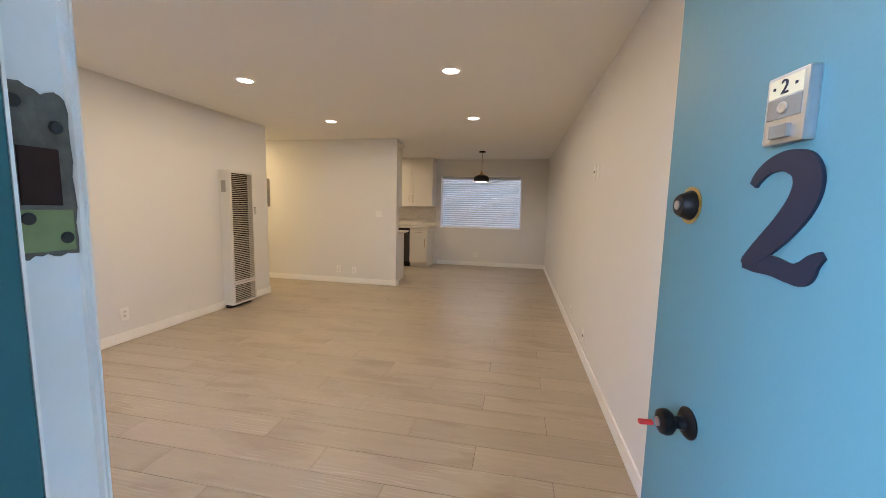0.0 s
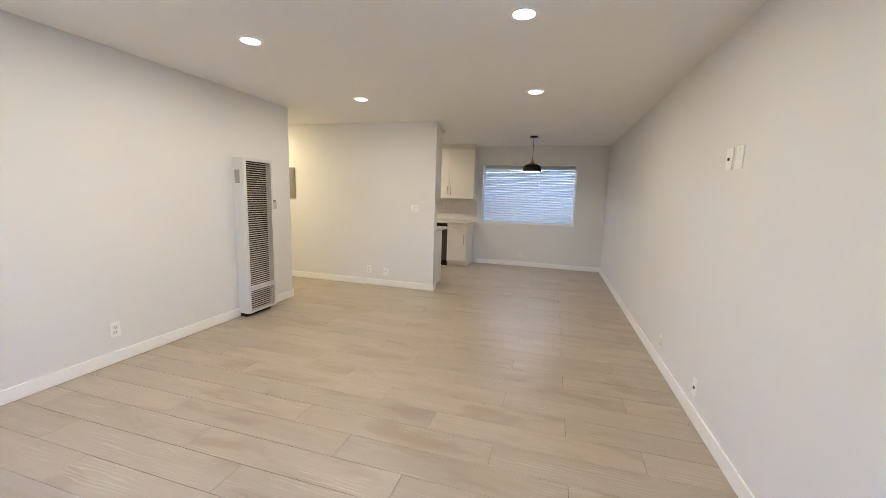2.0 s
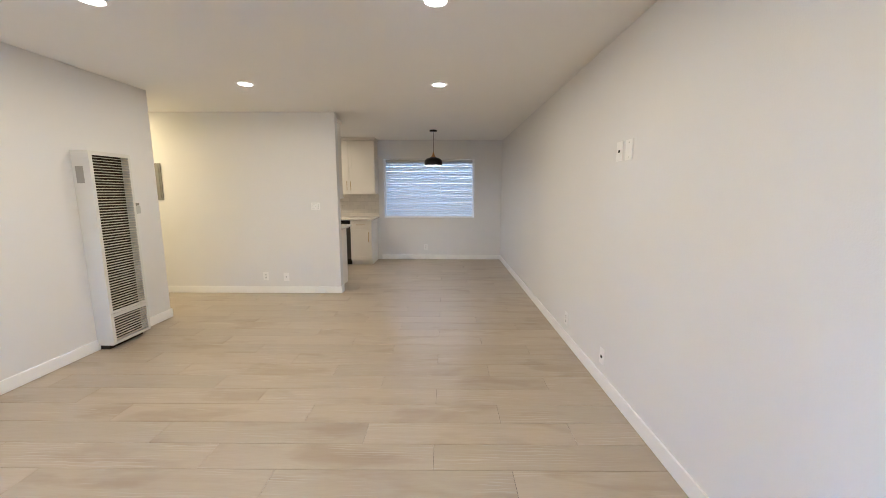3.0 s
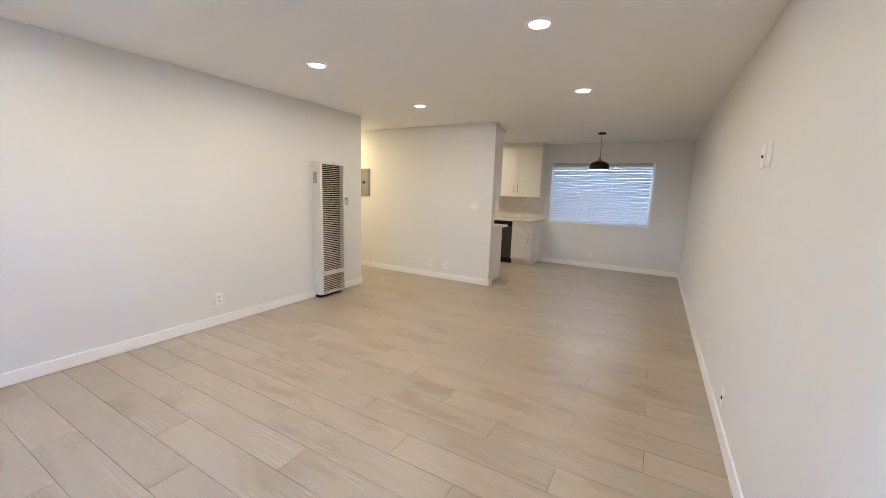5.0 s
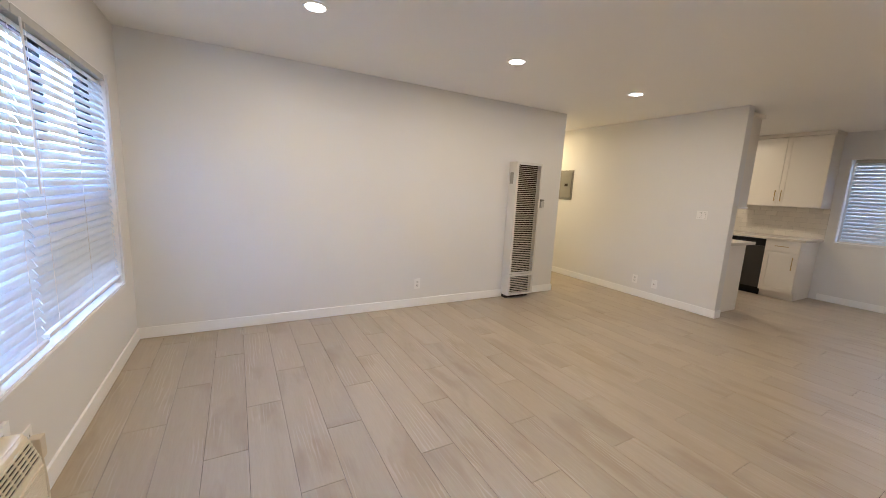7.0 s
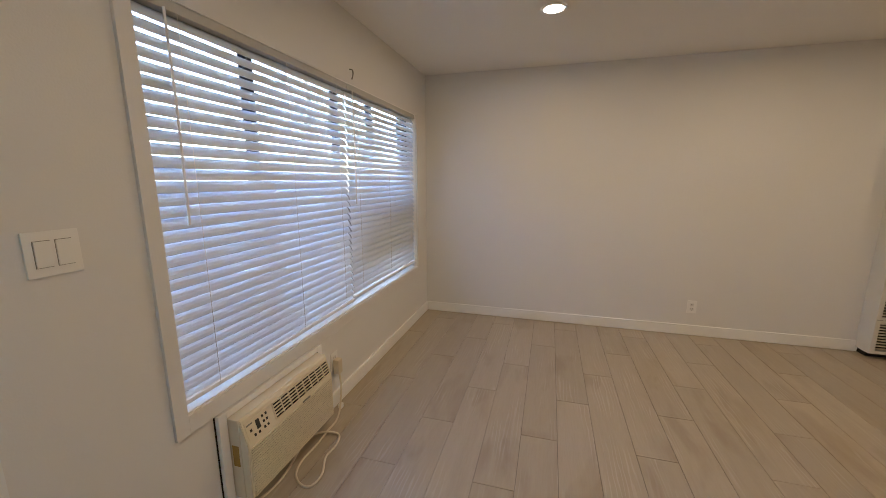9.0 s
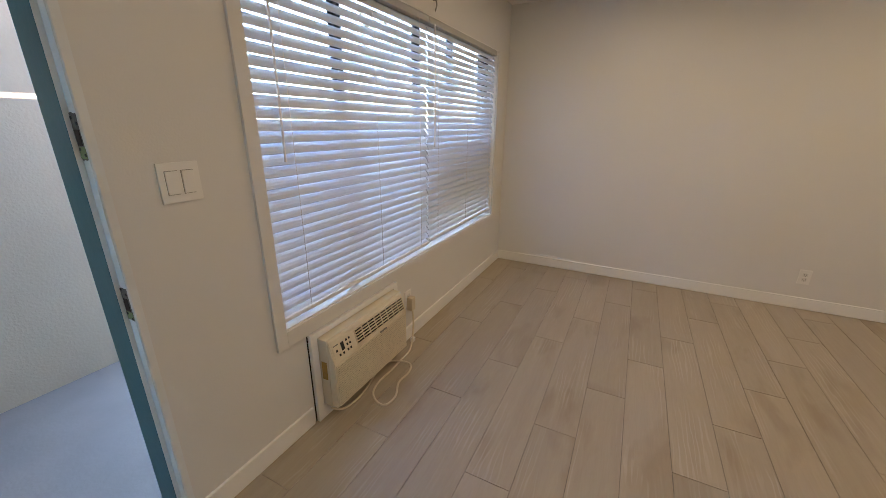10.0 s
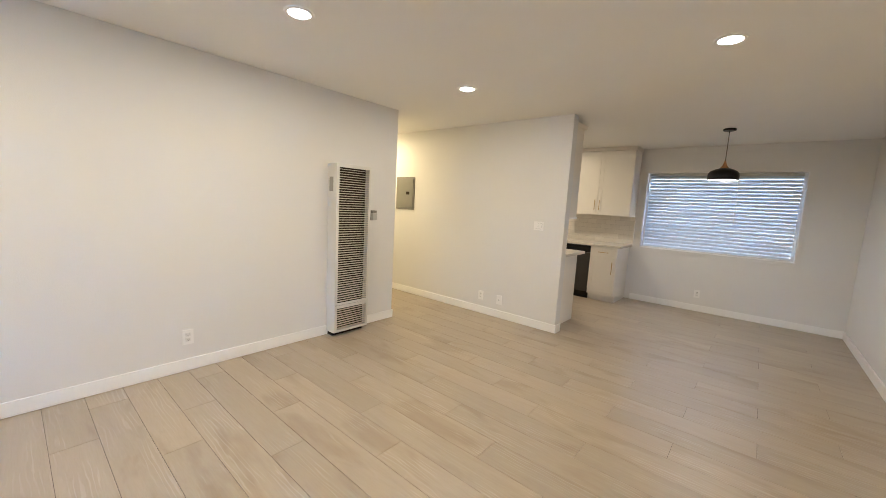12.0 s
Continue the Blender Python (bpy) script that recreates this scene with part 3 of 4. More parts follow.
pend = thing("pendant_lamp", (2.898, 7.159, H), "black metal pendant lamp with wooden neck on a cord", "pendant lamp")
part("canopy", turned_bm([(0, 0), (0.062, 0), (0.064, -0.018), (0.060, -0.022), (0, -0.024)], 36), BLACK, pend, smooth=True)
part("cord", tube_bm([(0, 0, -0.02), (0.001, 0, -0.2), (0, 0, -0.375)], 0.0035, 8), BLACK, pend, smooth=True)
part("neck", turned_bm([(0.0, -0.365), (0.011, -0.367), (0.013, -0.385), (0.022, -0.415), (0.045, -0.445), (0.052, -0.452), (0, -0.452)], 32), WOODN, pend, "turned wooden neck", smooth=True)
shade = part("shade", turned_bm([(0.045, -0.446), (0.085, -0.458), (0.128, -0.480), (0.148, -0.505), (0.154, -0.535), (0.150, -0.585), (0.146, -0.585), (0.149, -0.535),
                                 (0.143, -0.507), (0.124, -0.485), (0.083, -0.463), (0.045, -0.452)], 48), BLACK, pend, "black domed shade", smooth=True)
part("lining", turned_bm([(0.143, -0.583), (0.146, -0.535), (0.140, -0.510), (0.122, -0.489), (0.081, -0.467), (0.02, -0.456)], 48), SHADEIN, shade, "white inside", smooth=True)
part("bulb", turned_bm([(0, -0.456), (0.016, -0.458), (0.022, -0.480), (0.045, -0.515), (0.048, -0.535), (0.035, -0.560), (0, -0.570)], 28), BULB, pend, smooth=True)


# ---- wall plates ----
def plate(name, at, turn, w, h, inserts, label, category, group="wall plates"):
    """A screwed cover plate; local x runs along the wall, y out of it. inserts: (x, z, w, h, kind)."""
    p = thing(name, at, label, category, group, turn=turn)
    part("cover", box_bm(-w / 2, w / 2, 0, 0.0065, -h / 2, h / 2, 0.0015), PLATE, p)
    for x, z, iw, ih, kind in inserts:
        if kind == "rocker":
            part("surround", box_bm(x - iw / 2 - 0.0015, x + iw / 2 + 0.0015, 0.0055, 0.0068, z - ih / 2 - 0.0015, z + ih / 2 + 0.0015), GREY, p)
            r = box_bm(x - iw / 2, x + iw / 2, 0.0055, 0.0105, z - ih / 2, z + ih / 2, 0.0015)
            part("rocker", r, PLATE, p)
        elif kind == "socket":
            s = part("receptacle", box_bm(x - iw / 2, x + iw / 2, 0.0055, 0.0085, z - ih / 2, z + ih / 2, 0.003), RECEPT, p)
            for sx, sw, sz, sh in ((-0.007, 0.0026, 0.003, 0.010), (0.007, 0.0026, 0.003, 0.008), (0, 0.005, -0.009, 0.005)):
                part("slot", box_bm(x + sx - sw / 2, x + sx + sw / 2, 0.0083, 0.0090, z + sz - sh / 2, z + sz + sh / 2), SLOT, s)
        elif kind == "jack":
            part("jack", box_bm(x - iw / 2, x + iw / 2, 0.0055, 0.012, z - ih / 2, z + ih / 2, 0.001), SLOT, p)
        elif kind == "screw":
            part("screw", box_bm(x - iw / 2, x + iw / 2, 0.0055, 0.0068, z - ih / 2, z + ih / 2, 0.0005), GREY, p)
    return p


SOCKETS = [(0, 0.020, 0.033, 0.030, "socket"), (0, -0.020, 0.033, 0.030, "socket")]
LEFTW, RIGHTW, FARW, FRONTW = -90, 90, 180, 0
plate("wall_outlet", (0, 2.556, 0.272), LEFTW, 0.075, 0.118, SOCKETS, "white duplex outlet low on the wall", "outlet")
plate("wall_outlet", (0.605, YP0, 0.242), FARW, 0.073, 0.116, SOCKETS, "white duplex outlet low on the partition", "outlet")
plate("cable_plate", (0.89, YP0, 0.232), FARW, 0.073, 0.116, [(0, 0, 0.010, 0.010, "jack")], "white cable jack plate on the partition", "wall plate")
plate("light_switch", (1.346, YP0, 1.212), FARW, 0.118, 0.100, [(-0.023, 0, 0.034, 0.066, "rocker"), (0.023, 0, 0.034, 0.066, "rocker")], "white double rocker switch on the partition", "switch")
plate("cable_plate", (XR, 3.163, 1.673), RIGHTW, 0.085, 0.125, [(0.0, 0.0, 0.016, 0.015, "jack")], "white jack plate high on the wall", "wall plate")
plate("blank_plate", (XR, 3.037, 1.672), RIGHTW, 0.085, 0.125, [(0, 0.045, 0.006, 0.006, "screw"), (0, -0.045, 0.006, 0.006, "screw")], "plain white blank plate high on the wall", "wall plate")
plate("wall_outlet", (XR, 4.03, 0.225), RIGHTW, 0.073, 0.116, SOCKETS, "white duplex outlet low on the long wall", "outlet")
plate("cable_plate", (XR, 3.215, 0.222), RIGHTW, 0.073, 0.116, [(0, 0, 0.018, 0.018, "jack")], "white jack plate with dark socket", "wall plate")
plate("wall_outlet", (2.696, YF, 0.264), FARW, 0.073, 0.116, SOCKETS, "white outlet under the dining window", "outlet")
plate("light_switch", (3.112, 0, 1.231), FRONTW, 0.118, 0.118, [(-0.023, 0, 0.034, 0.068, "rocker"), (0.023, 0, 0.034, 0.068, "rocker")], "white double rocker switch beside the entry", "switch")
plate("wall_outlet", (1.86, 0, 0.30), FRONTW, 0.073, 0.116, SOCKETS, "white outlet behind the air conditioner plug", "outlet")


# ---- wall heater ----
def wall_heater():
    y0, y1, d, z0, z1 = 3.775, 4.190, 0.145, 0.045, 1.745
    h = thing("wall_heater", (0, (y0 + y1) / 2, 0.0), "tall white enamel gas wall heater with dark louvred grille", "wall heater")
    w = (y1 - y0) / 2
    part("casing", box_bm(0, 0.018, -w, w, z0, z1, 0.004), HEAT, h)
    part("side_panel", box_bm(0.018, d, -w, -w + 0.012, z0, z1, 0.003), HEAT, h, "white enamel side with a grey vent patch")
    part("side_panel", box_bm(0.018, d, w - 0.012, w, z0, z1, 0.003), HEAT, h)
    part("top_panel", box_bm(0.018, d, -w + 0.012, w - 0.012, z1 - 0.012, z1, 0.003), HEAT, h)
    part("bottom_panel", box_bm(0.018, d, -w + 0.012, w - 0.012, z0, z0 + 0.012, 0.003), HEAT, h)
    part("vent_patch", box_bm(0.030, 0.095, -w - 0.0015, -w + 0.001, 1.475, 1.615, 0.0005), VENTGREY, h, "grey louvre patch")
    # solid blocks behind the louvres and under the casing, coloured as shade
    part("shade_core", box_bm(0.019, 0.075, -w + 0.013, w - 0.013, z0 + 0.013, z1 - 0.013), DARKIN, h)
    part("foot_shade", box_bm(0.0, d - 0.06, -w + 0.02, w - 0.02, 0.0, z0, 0.003), DARKIN, h, "near-black block painted as the shade under the casing")
    for name, za, zb in (("upper_grille", 0.330, z1 - 0.004), ("lower_grille", z0 + 0.004, 0.326)):
        g = part(name, box_bm(d - 0.004, d + 0.008, -w, -w + 0.032, za, zb, 0.003), HEAT, h, "cream louvred grille")
        part("stile", box_bm(d - 0.004, d + 0.008, w - 0.024, w, za, zb, 0.003), HEAT, g)
        part("rail", box_bm(d - 0.004, d + 0.008, -w + 0.032, w - 0.024, zb - 0.030, zb, 0.003), HEAT, g)
        part("rail", box_bm(d - 0.004, d + 0.008, -w + 0.032, w - 0.024, za, za + 0.024, 0.003), HEAT, g)
        pitch = 0.0236
        n = int((zb - za - 0.060) / pitch)
        bm = box_bm(-0.0075, 0.0075, -w + 0.030, w - 0.022, -0.0019, 0.0019)
        bmesh.ops.rotate(bm, cent=(0, 0, 0), matrix=Matrix.Rotation(radians(13), 3, "Y"), verts=bm.verts[:])
        me = mesh_of("louvre", bm, HEATFIN)
        for k in range(n):
            s = new("louvre", me)
            s.parent = g
            s.location = (d - 0.002, 0, za + 0.034 + (k + 0.3) * pitch)
    return h


wall_heater()
th = thing("thermostat", (0, 4.345, 1.185), "small grey wall thermostat beside the heater", "thermostat")
part("back_plate", box_bm(0, 0.010, -0.030, 0.030, 0, 0.110, 0.002), GREY, th)
part("cover", box_bm(0.010, 0.044, -0.030, 0.030, 0.004, 0.080, 0.004), PALEGREY, th, "pale cover")
part("dial", box_bm(0.010, 0.036, -0.030, 0.030, 0.084, 0.108, 0.003), GREY, th)

pn = thing("breaker_panel", (-0.90, YP0, 1.29), "grey enamel electrical breaker panel on the hall wall", "breaker panel")
part("frame", box_bm(-0.195, 0.195, -0.012, 0, 0, 0.49, 0.003), GREY, pn)
dr = part("door", box_bm(-0.165, 0.172, -0.020, -0.011, 0.035, 0.458, 0.003), GREY, pn)
part("latch", box_bm(0.035, 0.100, -0.024, -0.019, 0.225, 0.268, 0.002), DARKIN, dr, "dark recessed latch")
part("latch_tab", box_bm(0.045, 0.065, -0.027, -0.023, 0.235, 0.258, 0.001), RUST, dr)


# ---- air conditioner under the window ----
sleeve = thing("wall_sleeve", (2.36, 0, 0.0), "white painted wooden surround on the wall", "wall surround")
for xa, xb, za, zb in ((-0.355, -0.316, 0.0, 0.482), (0.316, 0.355, 0.0, 0.482), (-0.316, 0.316, 0.452, 0.482), (-0.316, 0.316, 0.0, 0.074)):
    part("board", box_bm(xa, xb, 0, 0.022, za, zb, 0.002), TRIM, sleeve)
# thin dark strip stands in for the shade of an open gap
part("gap_shade_strip", box_bm(0.355, 0.3595, 0, 0.004, 0.0, 0.482), DARKIN, sleeve, "near-black strip standing in for a shaded gap beside the board")
ac = thing("air_conditioner", (2.36, 0.0, 0.076), "yellowed white through-wall air conditioner with louvred front", "air conditioner")
ac.scale = (1.0, 1.0, 0.915)
AW = 0.312


part("housing", box_bm(-AW, AW, 0.0, 0.070, 0.0, 0.405, 0.006), ACW, ac)
fr = bmesh.new()
ring = [(0.068, 0.002), (0.100, 0.002), (0.108, 0.010), (0.110, 0.275), (0.108, 0.285), (0.078, 0.392), (0.068, 0.402)]
sides = [[fr.verts.new((sx * (AW - 0.003), y, z)) for y, z in ring] for sx in (-1, 1)]
for k in range(len(ring)):
    k2 = (k + 1) % len(ring)
    fr.faces.new((sides[0][k], sides[0][k2], sides[1][k2], sides[1][k]))
fr.faces.new(sides[0])
fr.faces.new(sides[1])
bmesh.ops.recalc_face_normals(fr, faces=fr.faces[:])
bmesh.ops.bevel(fr, geom=[e for e in fr.edges if abs(e.verts[0].co.x) == abs(e.verts[1].co.x) and e.verts[0].co.x == e.verts[1].co.x], offset=0.004, segments=2, affect="EDGES")
front = part("front_frame", fr, ACW, ac)
mb = bmesh.new()
# darker plate: the shade between the ribs is put into its colour
part("rib_shade_plate", box_bm(-AW + 0.018, AW - 0.018, 0.108, 0.1112, 0.016, 0.262), RIBBACK, ac)
for k in range(19):
    box_bm(-AW + 0.014, AW - 0.014, 0.107, 0.1155, 0.014 + k * 0.0134, 0.014 + k * 0.0134 + 0.0075, bm=mb)
part("intake_ribs", mb, ACW, ac, "fine horizontal ribs")
LEAN = pose(0, 0.108, 0.285, 15.6, 0, 0)


def leaning(name, x0, x1, z0, z1, y0, y1, mat, parent, bev=0.0, lab=""):
    """A piece on the sloping upper front; z runs up the slope."""
    bm = box_bm(x0, x1, y0, y1, z0, z1, bev)
    bmesh.ops.transform(bm, matrix=LEAN, verts=bm.verts[:])
    return part(name, bm, mat, parent, lab)


# flat sheet, coloured near-black for the shade inside the opening
out = leaning("air_outlet", -AW + 0.018, 0.130, 0.010, 0.092, -0.001, 0.0015, DARKIN, ac, 0.0, "dark air outlet")
for k in range(6):
    leaning("vane", -AW + 0.016, 0.132, 0.008 + k * 0.0162, 0.0135 + k * 0.0162, 0.0, 0.008, ACW, out, 0.001)
for k in range(9):
    xk = -AW + 0.016 + k * 0.0538
    leaning("divider", xk, xk + 0.004, 0.010, 0.092, 0.001, 0.006, ACW, out)
cp = leaning("control_panel", 0.142, AW - 0.016, 0.006, 0.098, -0.001, 0.0035, ACW, ac, 0.002, "control panel with dark buttons")
leaning("display", 0.224, 0.244, 0.036, 0.080, 0.003, 0.0055, SLOT, cp, 0.002)
for bx, bz in ((0.275, 0.052), (0.262, 0.022), (0.238, 0.020), (0.206, 0.022), (0.186, 0.022), (0.203, 0.050), (0.184, 0.050), (0.203, 0.076), (0.182, 0.076)):
    leaning("button", bx - 0.005, bx + 0.005, bz - 0.006, bz + 0.006, 0.003, 0.0055, SLOT, cp, 0.001)
leaning("lettering", 0.258, 0.290, 0.078, 0.084, 0.003, 0.0042, GREY, cp)
part("badge", box_bm(-0.10, -0.04, 0.1135, 0.1165, 0.262, 0.272, 0.0005), GREY, ac)
part("tape", box_bm(AW - 0.0005, AW + 0.0015, 0.030, 0.062, 0.170, 0.275), BRASS, ac, "brass coloured tape")
cordt = thing("power_cord", (1.86, 0.03, 0.0), "ivory power cord looping over the floor", "power cord")
part("plug", box_bm(-0.022, 0.022, -0.021, 0.018, 0.225, 0.318, 0.006), CORD, cordt, "ivory plug block")
part("cable_tag", box_bm(0.012, 0.040, 0.010, 0.034, 0.004, 0.034, 0.006), PLATE, cordt, "small white tag on the cable")
part("cable", tube_bm([(-0.005, 0.004, 0.226), (0.0, 0.012, 0.12), (0.05, 0.03, 0.02), (0.15, 0.065, 0.006), (0.25, 0.068, 0.006), (0.36, 0.075, 0.006), (0.48, 0.072, 0.006), (0.57, 0.10, 0.006),
                       (0.618, 0.165, 0.006), (0.612, 0.215, 0.006), (0.535, 0.222, 0.006), (0.43, 0.175, 0.006), (0.335, 0.178, 0.006), (0.262, 0.150, 0.008), (0.265, 0.085, 0.014), (0.31, 0.010, 0.012),
                       (0.40, 0.004, 0.006), (0.52, 0.035, 0.006), (0.64, 0.052, 0.006), (0.74, 0.036, 0.008), (0.79, 0.012, 0.044)], 0.0058, 10), CORD, cordt, smooth=True)


# ---- kitchen ----
def shaker_door(parent, name, x0, x1, z0, z1, y, handle=None, lab=""):
    """A door with a raised border, facing -y."""
    d = part(name, box_bm(x0, x1, y - 0.012, y, z0, z1, 0.001), CAB, parent, lab)
    s = 0.058 if z1 - z0 > 0.3 else 0.034
    for xa, xb, za, zb in ((x0, x0 + s, z0, z1), (x1 - s, x1, z0, z1), (x0 + s, x1 - s, z0, z0 + s), (x0 + s, x1 - s, z1 - s, z1)):
        part("border", box_bm(xa, xb, y - 0.020, y - 0.0118, za, zb, 0.0012), CAB, d)
    if handle:
        hx, hz, vertical, ln = handle
        a, b = ((hx, hz - ln / 2), (hx, hz + ln / 2)) if vertical else ((hx - ln / 2, hz), (hx + ln / 2, hz))
        pull = tube_bm([(a[0], y - 0.045, a[1]), ((a[0] + b[0]) / 2, y - 0.045, (a[1] + b[1]) / 2), (b[0], y - 0.045, b[1])], 0.0055, 10)
        for f in (0.15, 0.85):
            px, pz = a[0] + (b[0] - a[0]) * f, a[1] + (b[1] - a[1]) * f
            tube_bm([(px, y - 0.045, pz), (px, y - 0.019, pz)], 0.0045, 8, pull)
        part("handle", pull, GOLD, d, "slim brushed brass bar handle", smooth=True)
    return d


KY = 7.74
up = thing("upper_cabinet", (0, 0, 0), "white shaker upper cabinet with brass bar handles", "cabinet", "kitchen cabinets")
UX0, UX1, UZ0, UZ1, UY = 0.705, 1.725, 1.36, 2.385, 8.035
part("body", box_bm(UX0, UX1, UY, YF, UZ0, UZ1, 0.002), CAB, up)
shaker_door(up, "door", UX0 + 0.004, 1.216, UZ0 + 0.003, UZ1 - 0.010, UY - 0.001, (1.182, UZ0 + 0.16, True, 0.17))
shaker_door(up, "door", 1.220, UX1 - 0.004, UZ0 + 0.003, UZ1 - 0.010, UY - 0.001, (1.256, UZ0 + 0.16, True, 0.17))
part("crown", box_bm(UX0, UX1 + 0.02, UY - 0.042, YF - 0.002, UZ1, H - 0.003, 0.008), CAB, up, "white crown moulding")
base = thing("base_cabinet", (0, 0, 0), "white shaker base cabinet with a drawer over a door", "cabinet", "kitchen cabinets")
BX0, BX1 = 1.285, 1.690
part("body", box_bm(BX0, BX1, KY, YF, 0.10, 0.868, 0.002), CAB, base)
part("toe_kick", box_bm(BX0, BX1 - 0.002, KY + 0.06, YF, 0.0, 0.10), CAB, base)
shaker_door(base, "drawer_front", BX0 + 0.004, BX1 - 0.004, 0.705, 0.862, KY - 0.001, (1.488, 0.785, False, 0.16))
shaker_door(base, "door", BX0 + 0.004, BX1 - 0.004, 0.108, 0.695, KY - 0.001, (1.635, 0.55, True, 0.19))
dw = thing("dishwasher", (0, 0, 0), "dark stainless dishwasher built in under the counter", "dishwasher")
DSTEEL = material("dark_stainless", (0.085, 0.083, 0.082), 0.35, 0.8, mottle=0.05, scale=20)
part("front_panel", box_bm(0.685, BX0 - 0.004, KY - 0.012, KY + 0.02, 0.115, 0.755, 0.004), DSTEEL, dw)
part("control_strip", box_bm(0.685, BX0 - 0.004, KY - 0.018, KY + 0.02, 0.760, 0.862, 0.004), BLACK, dw, "black control strip")
part("kick_plate", box_bm(0.685, BX0 - 0.004, KY + 0.05, KY + 0.07, 0.0, 0.112), BLACK, dw)
part("tub", box_bm(0.689, BX0 - 0.006, KY + 0.021, YF, 0.112, 0.862), BLACK, dw)
sinkb = thing("sink_cabinet", (0, 0, 0), "white base cabinet run beyond the dishwasher", "cabinet", "kitchen cabinets")
part("body", box_bm(-1.3, 0.68, KY, YF, 0.10, 0.868, 0.002), CAB, sinkb)
part("toe_kick", box_bm(-1.3, 0.68, KY + 0.06, YF, 0.0, 0.10), CAB, sinkb)
ct = thing("countertop", (0, 0, 0), "pale quartz worktop over the far cabinets", "countertop")
part("slab", box_bm(-1.3, 1.735, KY - 0.035, YF, 0.870, 0.905, 0.004), QUARTZ, ct)
near = thing("peninsula_cabinet", (0, 0, 0), "white base cabinet backing onto the partition", "cabinet", "kitchen cabinets")
part("body", box_bm(-1.3, 1.535, YP1 + 0.001, 6.42, 0.10, 0.868, 0.002), CAB, near)
part("end_panel", box_bm(1.535, 1.553, YP1 + 0.001, 6.44, 0.0, 0.868, 0.002), CAB, near, "plain white end panel")
part("toe_kick", box_bm(-1.3, 1.535, YP1 + 0.001, 6.36, 0.0, 0.10), CAB, near)
ct2 = thing("countertop", (0, 0, 0), "pale quartz worktop behind the partition", "countertop")
part("slab", box_bm(-1.3, 1.635, YP1 + 0.001, 6.47, 0.870, 0.905, 0.004), QUARTZ, ct2)
up2 = thing("upper_cabinet", (0, 0, 0), "white upper cabinet on the back of the partition", "cabinet", "kitchen cabinets")
part("body", box_bm(0.9, 1.60, YP1 + 0.001, 6.15, 1.335, 2.355, 0.002), CAB, up2)
part("crown", box_bm(0.9, 1.62, YP1 + 0.001, 6.19, 2.355, 2.40, 0.008), CAB, up2)
part("light_rail", box_bm(0.9, 1.61, YP1 + 0.004, 6.16, 1.312, 1.334, 0.003), PLATE, up2)

# ---- outside, seen through the blinds and the doorway, plus added shade walls ----
solid("ground", box_bm(-200, 200, -200, 200, -0.45, -0.14), EARTH, "dry bare ground around the building", "ground")
solid("pavement", box_bm(-4.0, XR + 1.2, -1.75, -0.165, -0.14, -0.03, 0.01), CONC, "grey concrete walkway along the front", "pavement")
# unseen roof and screen wall, added to keep the entry dim
solid("entry_shade_roof", box_bm(2.60, XR + 0.12, -1.62, -0.165, 2.57, 2.66), CEIL, "added unseen white overhang that shades the entry", "roof")
solid("wall_entry_screen", box_bm(2.72, XR + 0.12, -1.62, -1.50, -0.14, 2.56), STUCCO, "added cream stucco wall that closes and shades the entry", "wall")
# wall added to cut sky light and sun at the dining window
solid("wall_sky_blocker", box_bm(-8.0, 12.0, 10.3, 10.5, -0.14, 6.0), STUCCO, "added tall stucco wall that blocks sky from the dining window", "wall")
# added side wall, so light enters here only from the left
solid("wall_entry_shade_side", box_bm(XR + 0.12, XR + 0.24, -1.62, 0.0, -0.14, 2.56), STUCCO, "added unseen stucco side wall that shades the entry", "wall")
rail = thing("wooden_railing", (0.62, -0.36, -0.03), "brown weathered board railing just outside the window", "railing")
for px in (-0.78, 0.78):
    part("post", box_bm(px - 0.045, px + 0.045, -0.045, 0.045, 0, 1.40, 0.006), FENCEW, rail)
for k in range(3):
    part("board", box_bm(-0.82, 0.82, 0.046, 0.070, 0.86 + k * 0.168, 1.022 + k * 0.168, 0.004), FENCEW, rail)


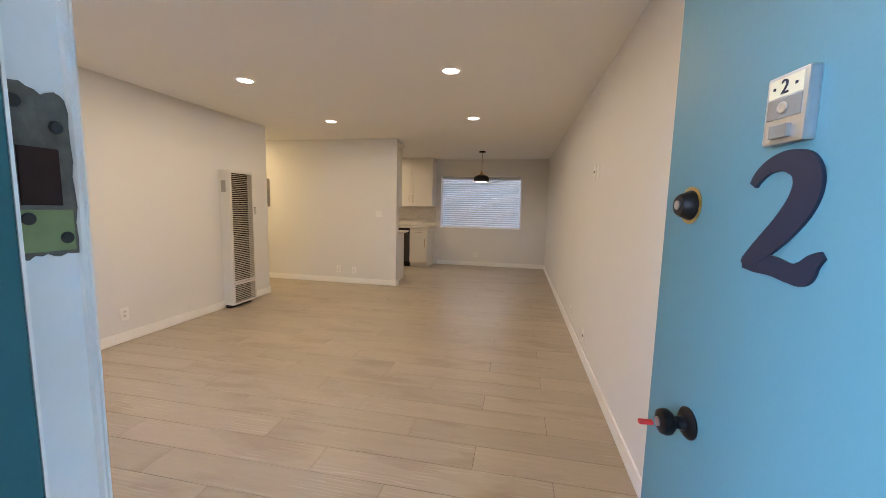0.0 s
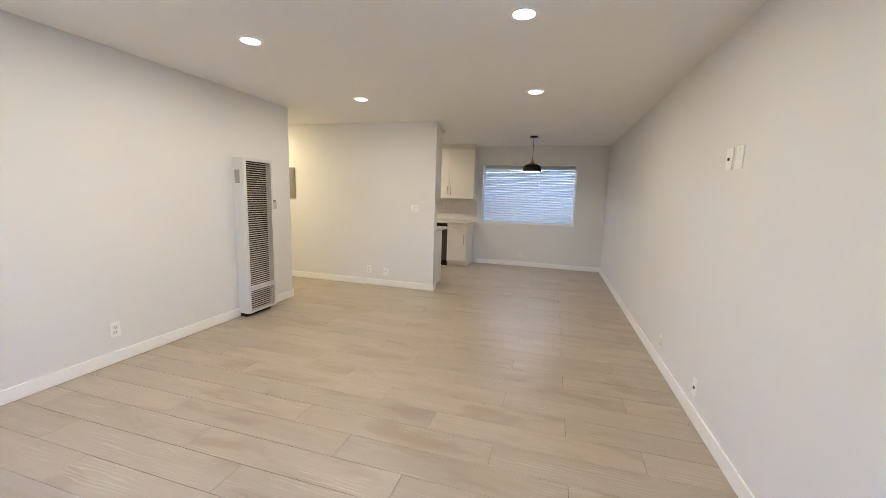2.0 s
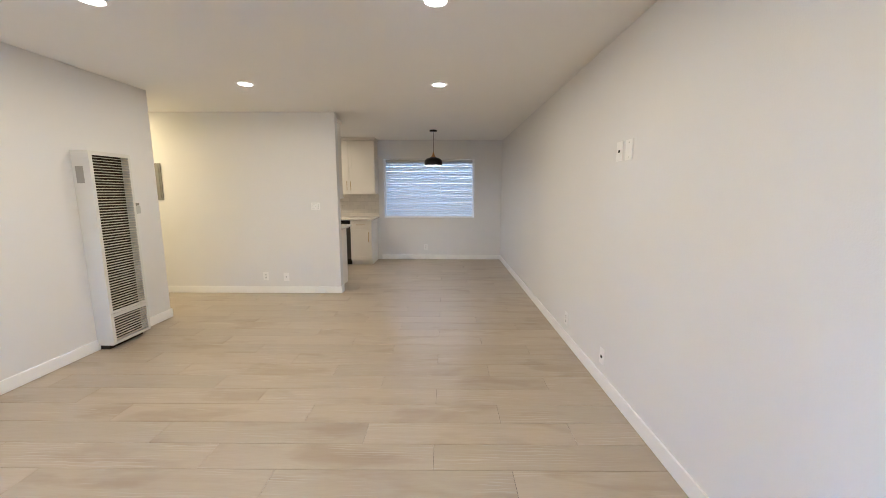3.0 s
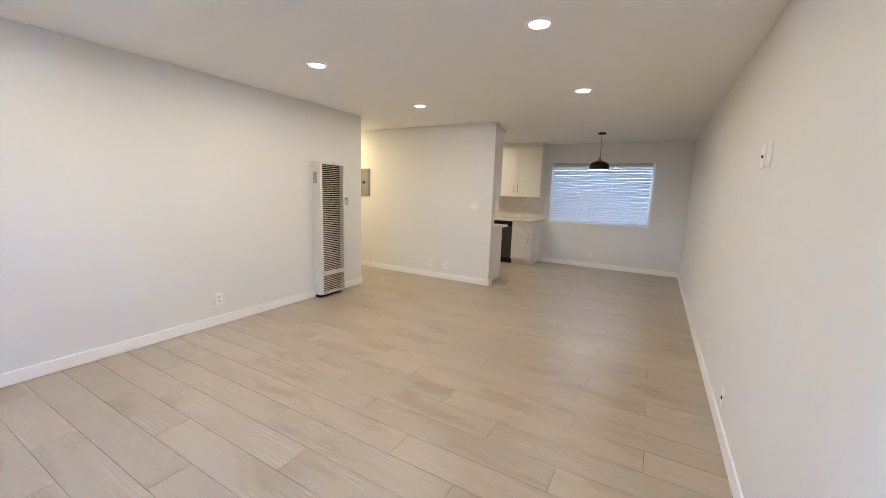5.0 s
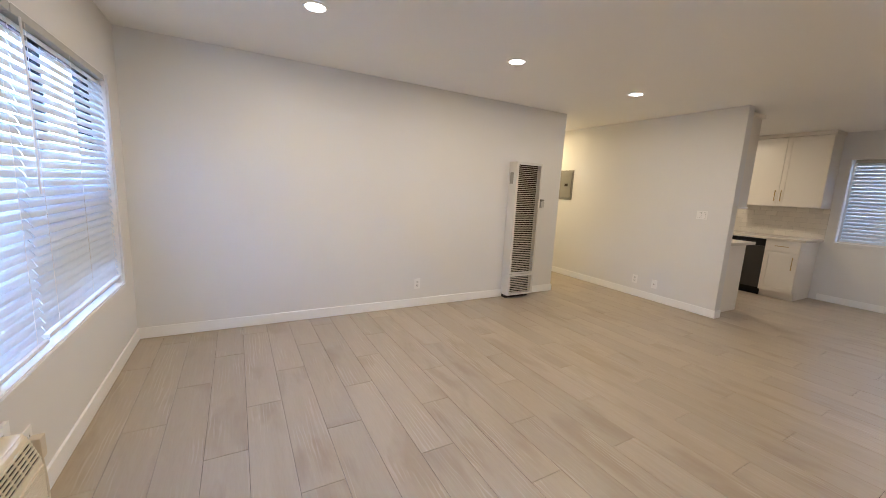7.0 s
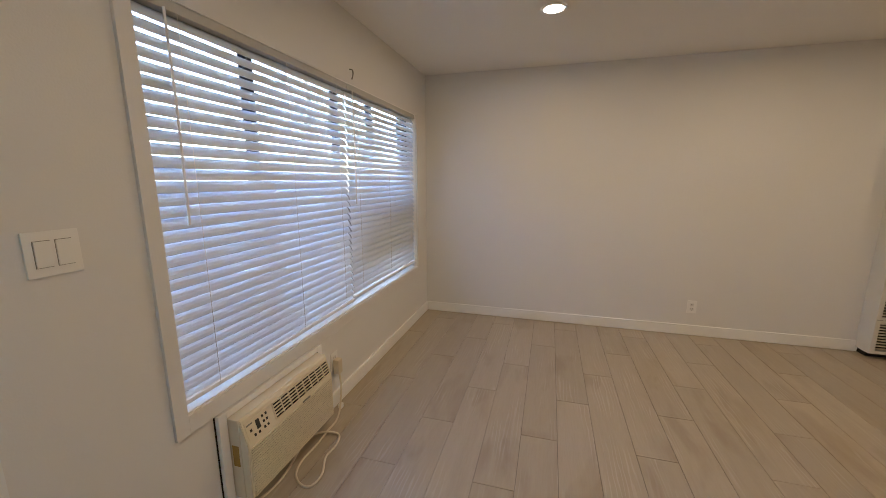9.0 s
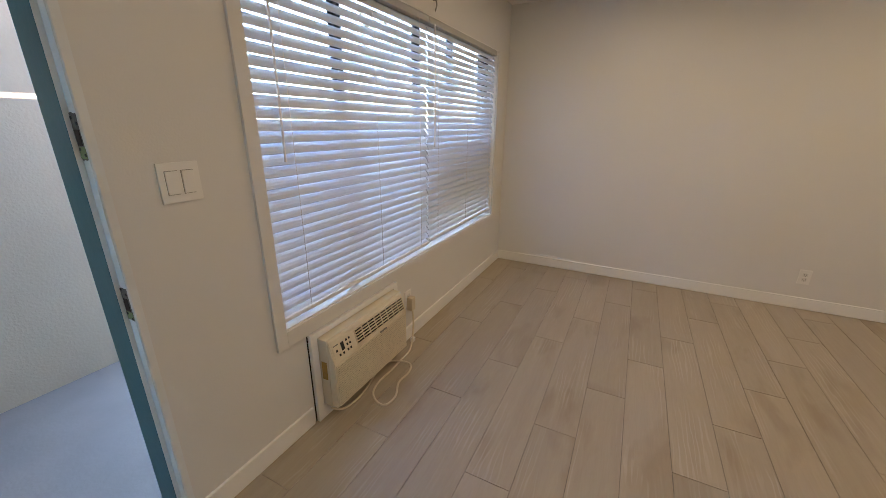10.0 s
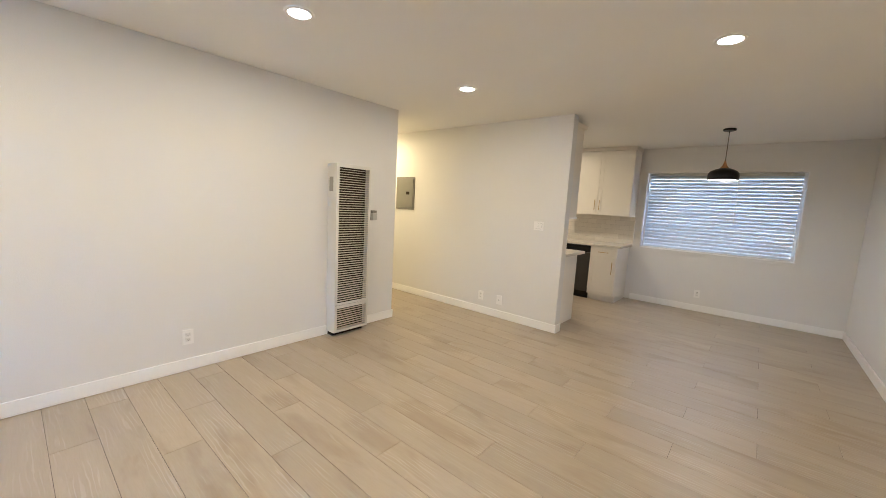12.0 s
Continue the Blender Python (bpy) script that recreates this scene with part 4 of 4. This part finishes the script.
def tree(x, y, height, seed):
    """Tapered trunk, forked limbs and a loose crown of single leaves."""
    rnd = random.Random(seed)
    t = thing("tree", (x, y, -0.14), "leafy green tree in front of the building", "tree", "front garden trees")
    bm = bmesh.new()
    tips = []
    tube_bm([(0, 0, 0), (0.05, 0.02, height * 0.25), (0.0, 0.06, height * 0.5)], 0.11, 10, bm)
    for k in range(9):
        a, e = k * 2.4 + rnd.uniform(-0.3, 0.3), rnd.uniform(0.5, 1.1)
        ln = rnd.uniform(0.9, 1.6)
        s = Vector((0, 0.05, height * rnd.uniform(0.36, 0.5)))
        d = Vector((math.cos(a) * math.cos(e), math.sin(a) * math.cos(e), math.sin(e)))
        m1, m2 = s + d * ln * 0.5 + Vector((0, 0, 0.08)), s + d * ln
        tube_bm([s, m1, m2], 0.035, 7, bm)
        tips += [m1, m2, s + d * ln * 0.75]
        for j in range(2):
            d2 = (d + Vector((rnd.uniform(-0.8, 0.8), rnd.uniform(-0.8, 0.8), rnd.uniform(-0.1, 0.6)))).normalized()
            tube_bm([m1, m1 + d2 * 0.4, m1 + d2 * 0.8], 0.014, 5, bm)
            tips += [m1 + d2 * 0.4, m1 + d2 * 0.85]
    part("trunk", bm, BARK, t, "brown bark", smooth=True)
    vs, fs = [], []
    for c in tips:
        for _ in range(58):
            p = c + Vector((rnd.gauss(0, 0.24), rnd.gauss(0, 0.24), rnd.gauss(0, 0.2)))
            u = Vector((rnd.uniform(-1, 1), rnd.uniform(-1, 1), rnd.uniform(-0.6, 0.6))).normalized()
            w = u.cross(Vector((rnd.uniform(-1, 1), rnd.uniform(-1, 1), rnd.uniform(-1, 1)))).normalized()
            ln = rnd.uniform(0.05, 0.10)
            i = len(vs)
            vs += [p, p + u * ln * 0.5 + w * ln * 0.22, p + u * ln, p + u * ln * 0.5 - w * ln * 0.22]
            fs.append((i, i + 1, i + 2, i + 3))
    me = bpy.data.meshes.new("crown")
    me.from_pydata([tuple(v) for v in vs], [], fs)
    me.materials.append(LEAF)
    cr = new("crown", me)
    cr.parent = t
    return t


tree(-4.6, -4.6, 5.4, 3)
tree(-8.6, -5.2, 5.0, 8)

# ---- kitchen wall tiles and floor planks ----
splash = thing("backsplash", (0, YF, 0.905), "white glazed wall tiles behind the counter", "backsplash", kind="structure")
part("bed", box_bm(0.10, 1.735, -0.004, 0, 0, 0.452), PALEGROUT, splash)
tile_me = mesh_of("tile", box_bm(-0.0745, 0.0745, -0.010, -0.003, -0.0365, 0.0365, 0.0012), TILE)
half_me = mesh_of("tile", box_bm(-0.0365, 0.0365, -0.010, -0.003, -0.0365, 0.0365, 0.0012), TILE)
for r in range(6):
    for c in range(11):
        xt = 1.659 - (c - 1 if r % 2 else c) * 0.152 - (0.076 if r % 2 else 0)
        if r % 2 and c == 0:
            xt -= 0.038
        tl = new("tile", half_me if r % 2 and c == 0 else tile_me)
        tl.parent = splash
        tl.location = (xt, 0, 0.039 + r * 0.0755)

floor_ob = bpy.data.objects["floor"]
PITCH_Y, PITCH_X, GAP = 0.1975, 1.2155, 0.0023
plank_cache = {}


def plank(x0, x1, y0, y1):
    key = (round(x1 - x0, 3), round(y1 - y0, 3))
    if key not in plank_cache:
        w, d = key[0] / 2 - GAP / 2, key[1] / 2 - GAP / 2
        bm, e = bmesh.new(), 0.0012
        low = [bm.verts.new((sx * w, sy * d, -0.006)) for sx, sy in ((-1, -1), (1, -1), (1, 1), (-1, 1))]
        mid = [bm.verts.new((sx * w, sy * d, -e)) for sx, sy in ((-1, -1), (1, -1), (1, 1), (-1, 1))]
        top = [bm.verts.new((sx * (w - e), sy * (d - e), 0)) for sx, sy in ((-1, -1), (1, -1), (1, 1), (-1, 1))]
        for a, b in ((low, mid), (mid, top)):
            for k in range(4):
                bm.faces.new((a[k], a[(k + 1) % 4], b[(k + 1) % 4], b[k]))
        bm.faces.new(top)
        plank_cache[key] = mesh_of("plank", bm, PLANK)
    p = new("plank", plank_cache[key])
    p.parent = floor_ob
    p.location = ((x0 + x1) / 2, (y0 + y1) / 2, 0)


def lay(x_low, x_high, row0, row1):
    for r in range(row0, row1):
        ya, yb = max(0.375 + r * PITCH_Y, 0.0), min(0.375 + (r + 1) * PITCH_Y, YF)
        if yb - ya < 0.02:
            continue
        x = 2.235 - (r % 3) * PITCH_X / 3 - 6 * PITCH_X
        while x < x_high:
            xa, xb = max(x, x_low), min(x + PITCH_X, x_high)
            if xb - xa > 0.02:
                plank(xa, xb, ya, yb)
            x += PITCH_X


lay(0.0, XR, -2, 21)
lay(XH, XR, 21, 27)
lay(-0.4, XR, 27, 41)
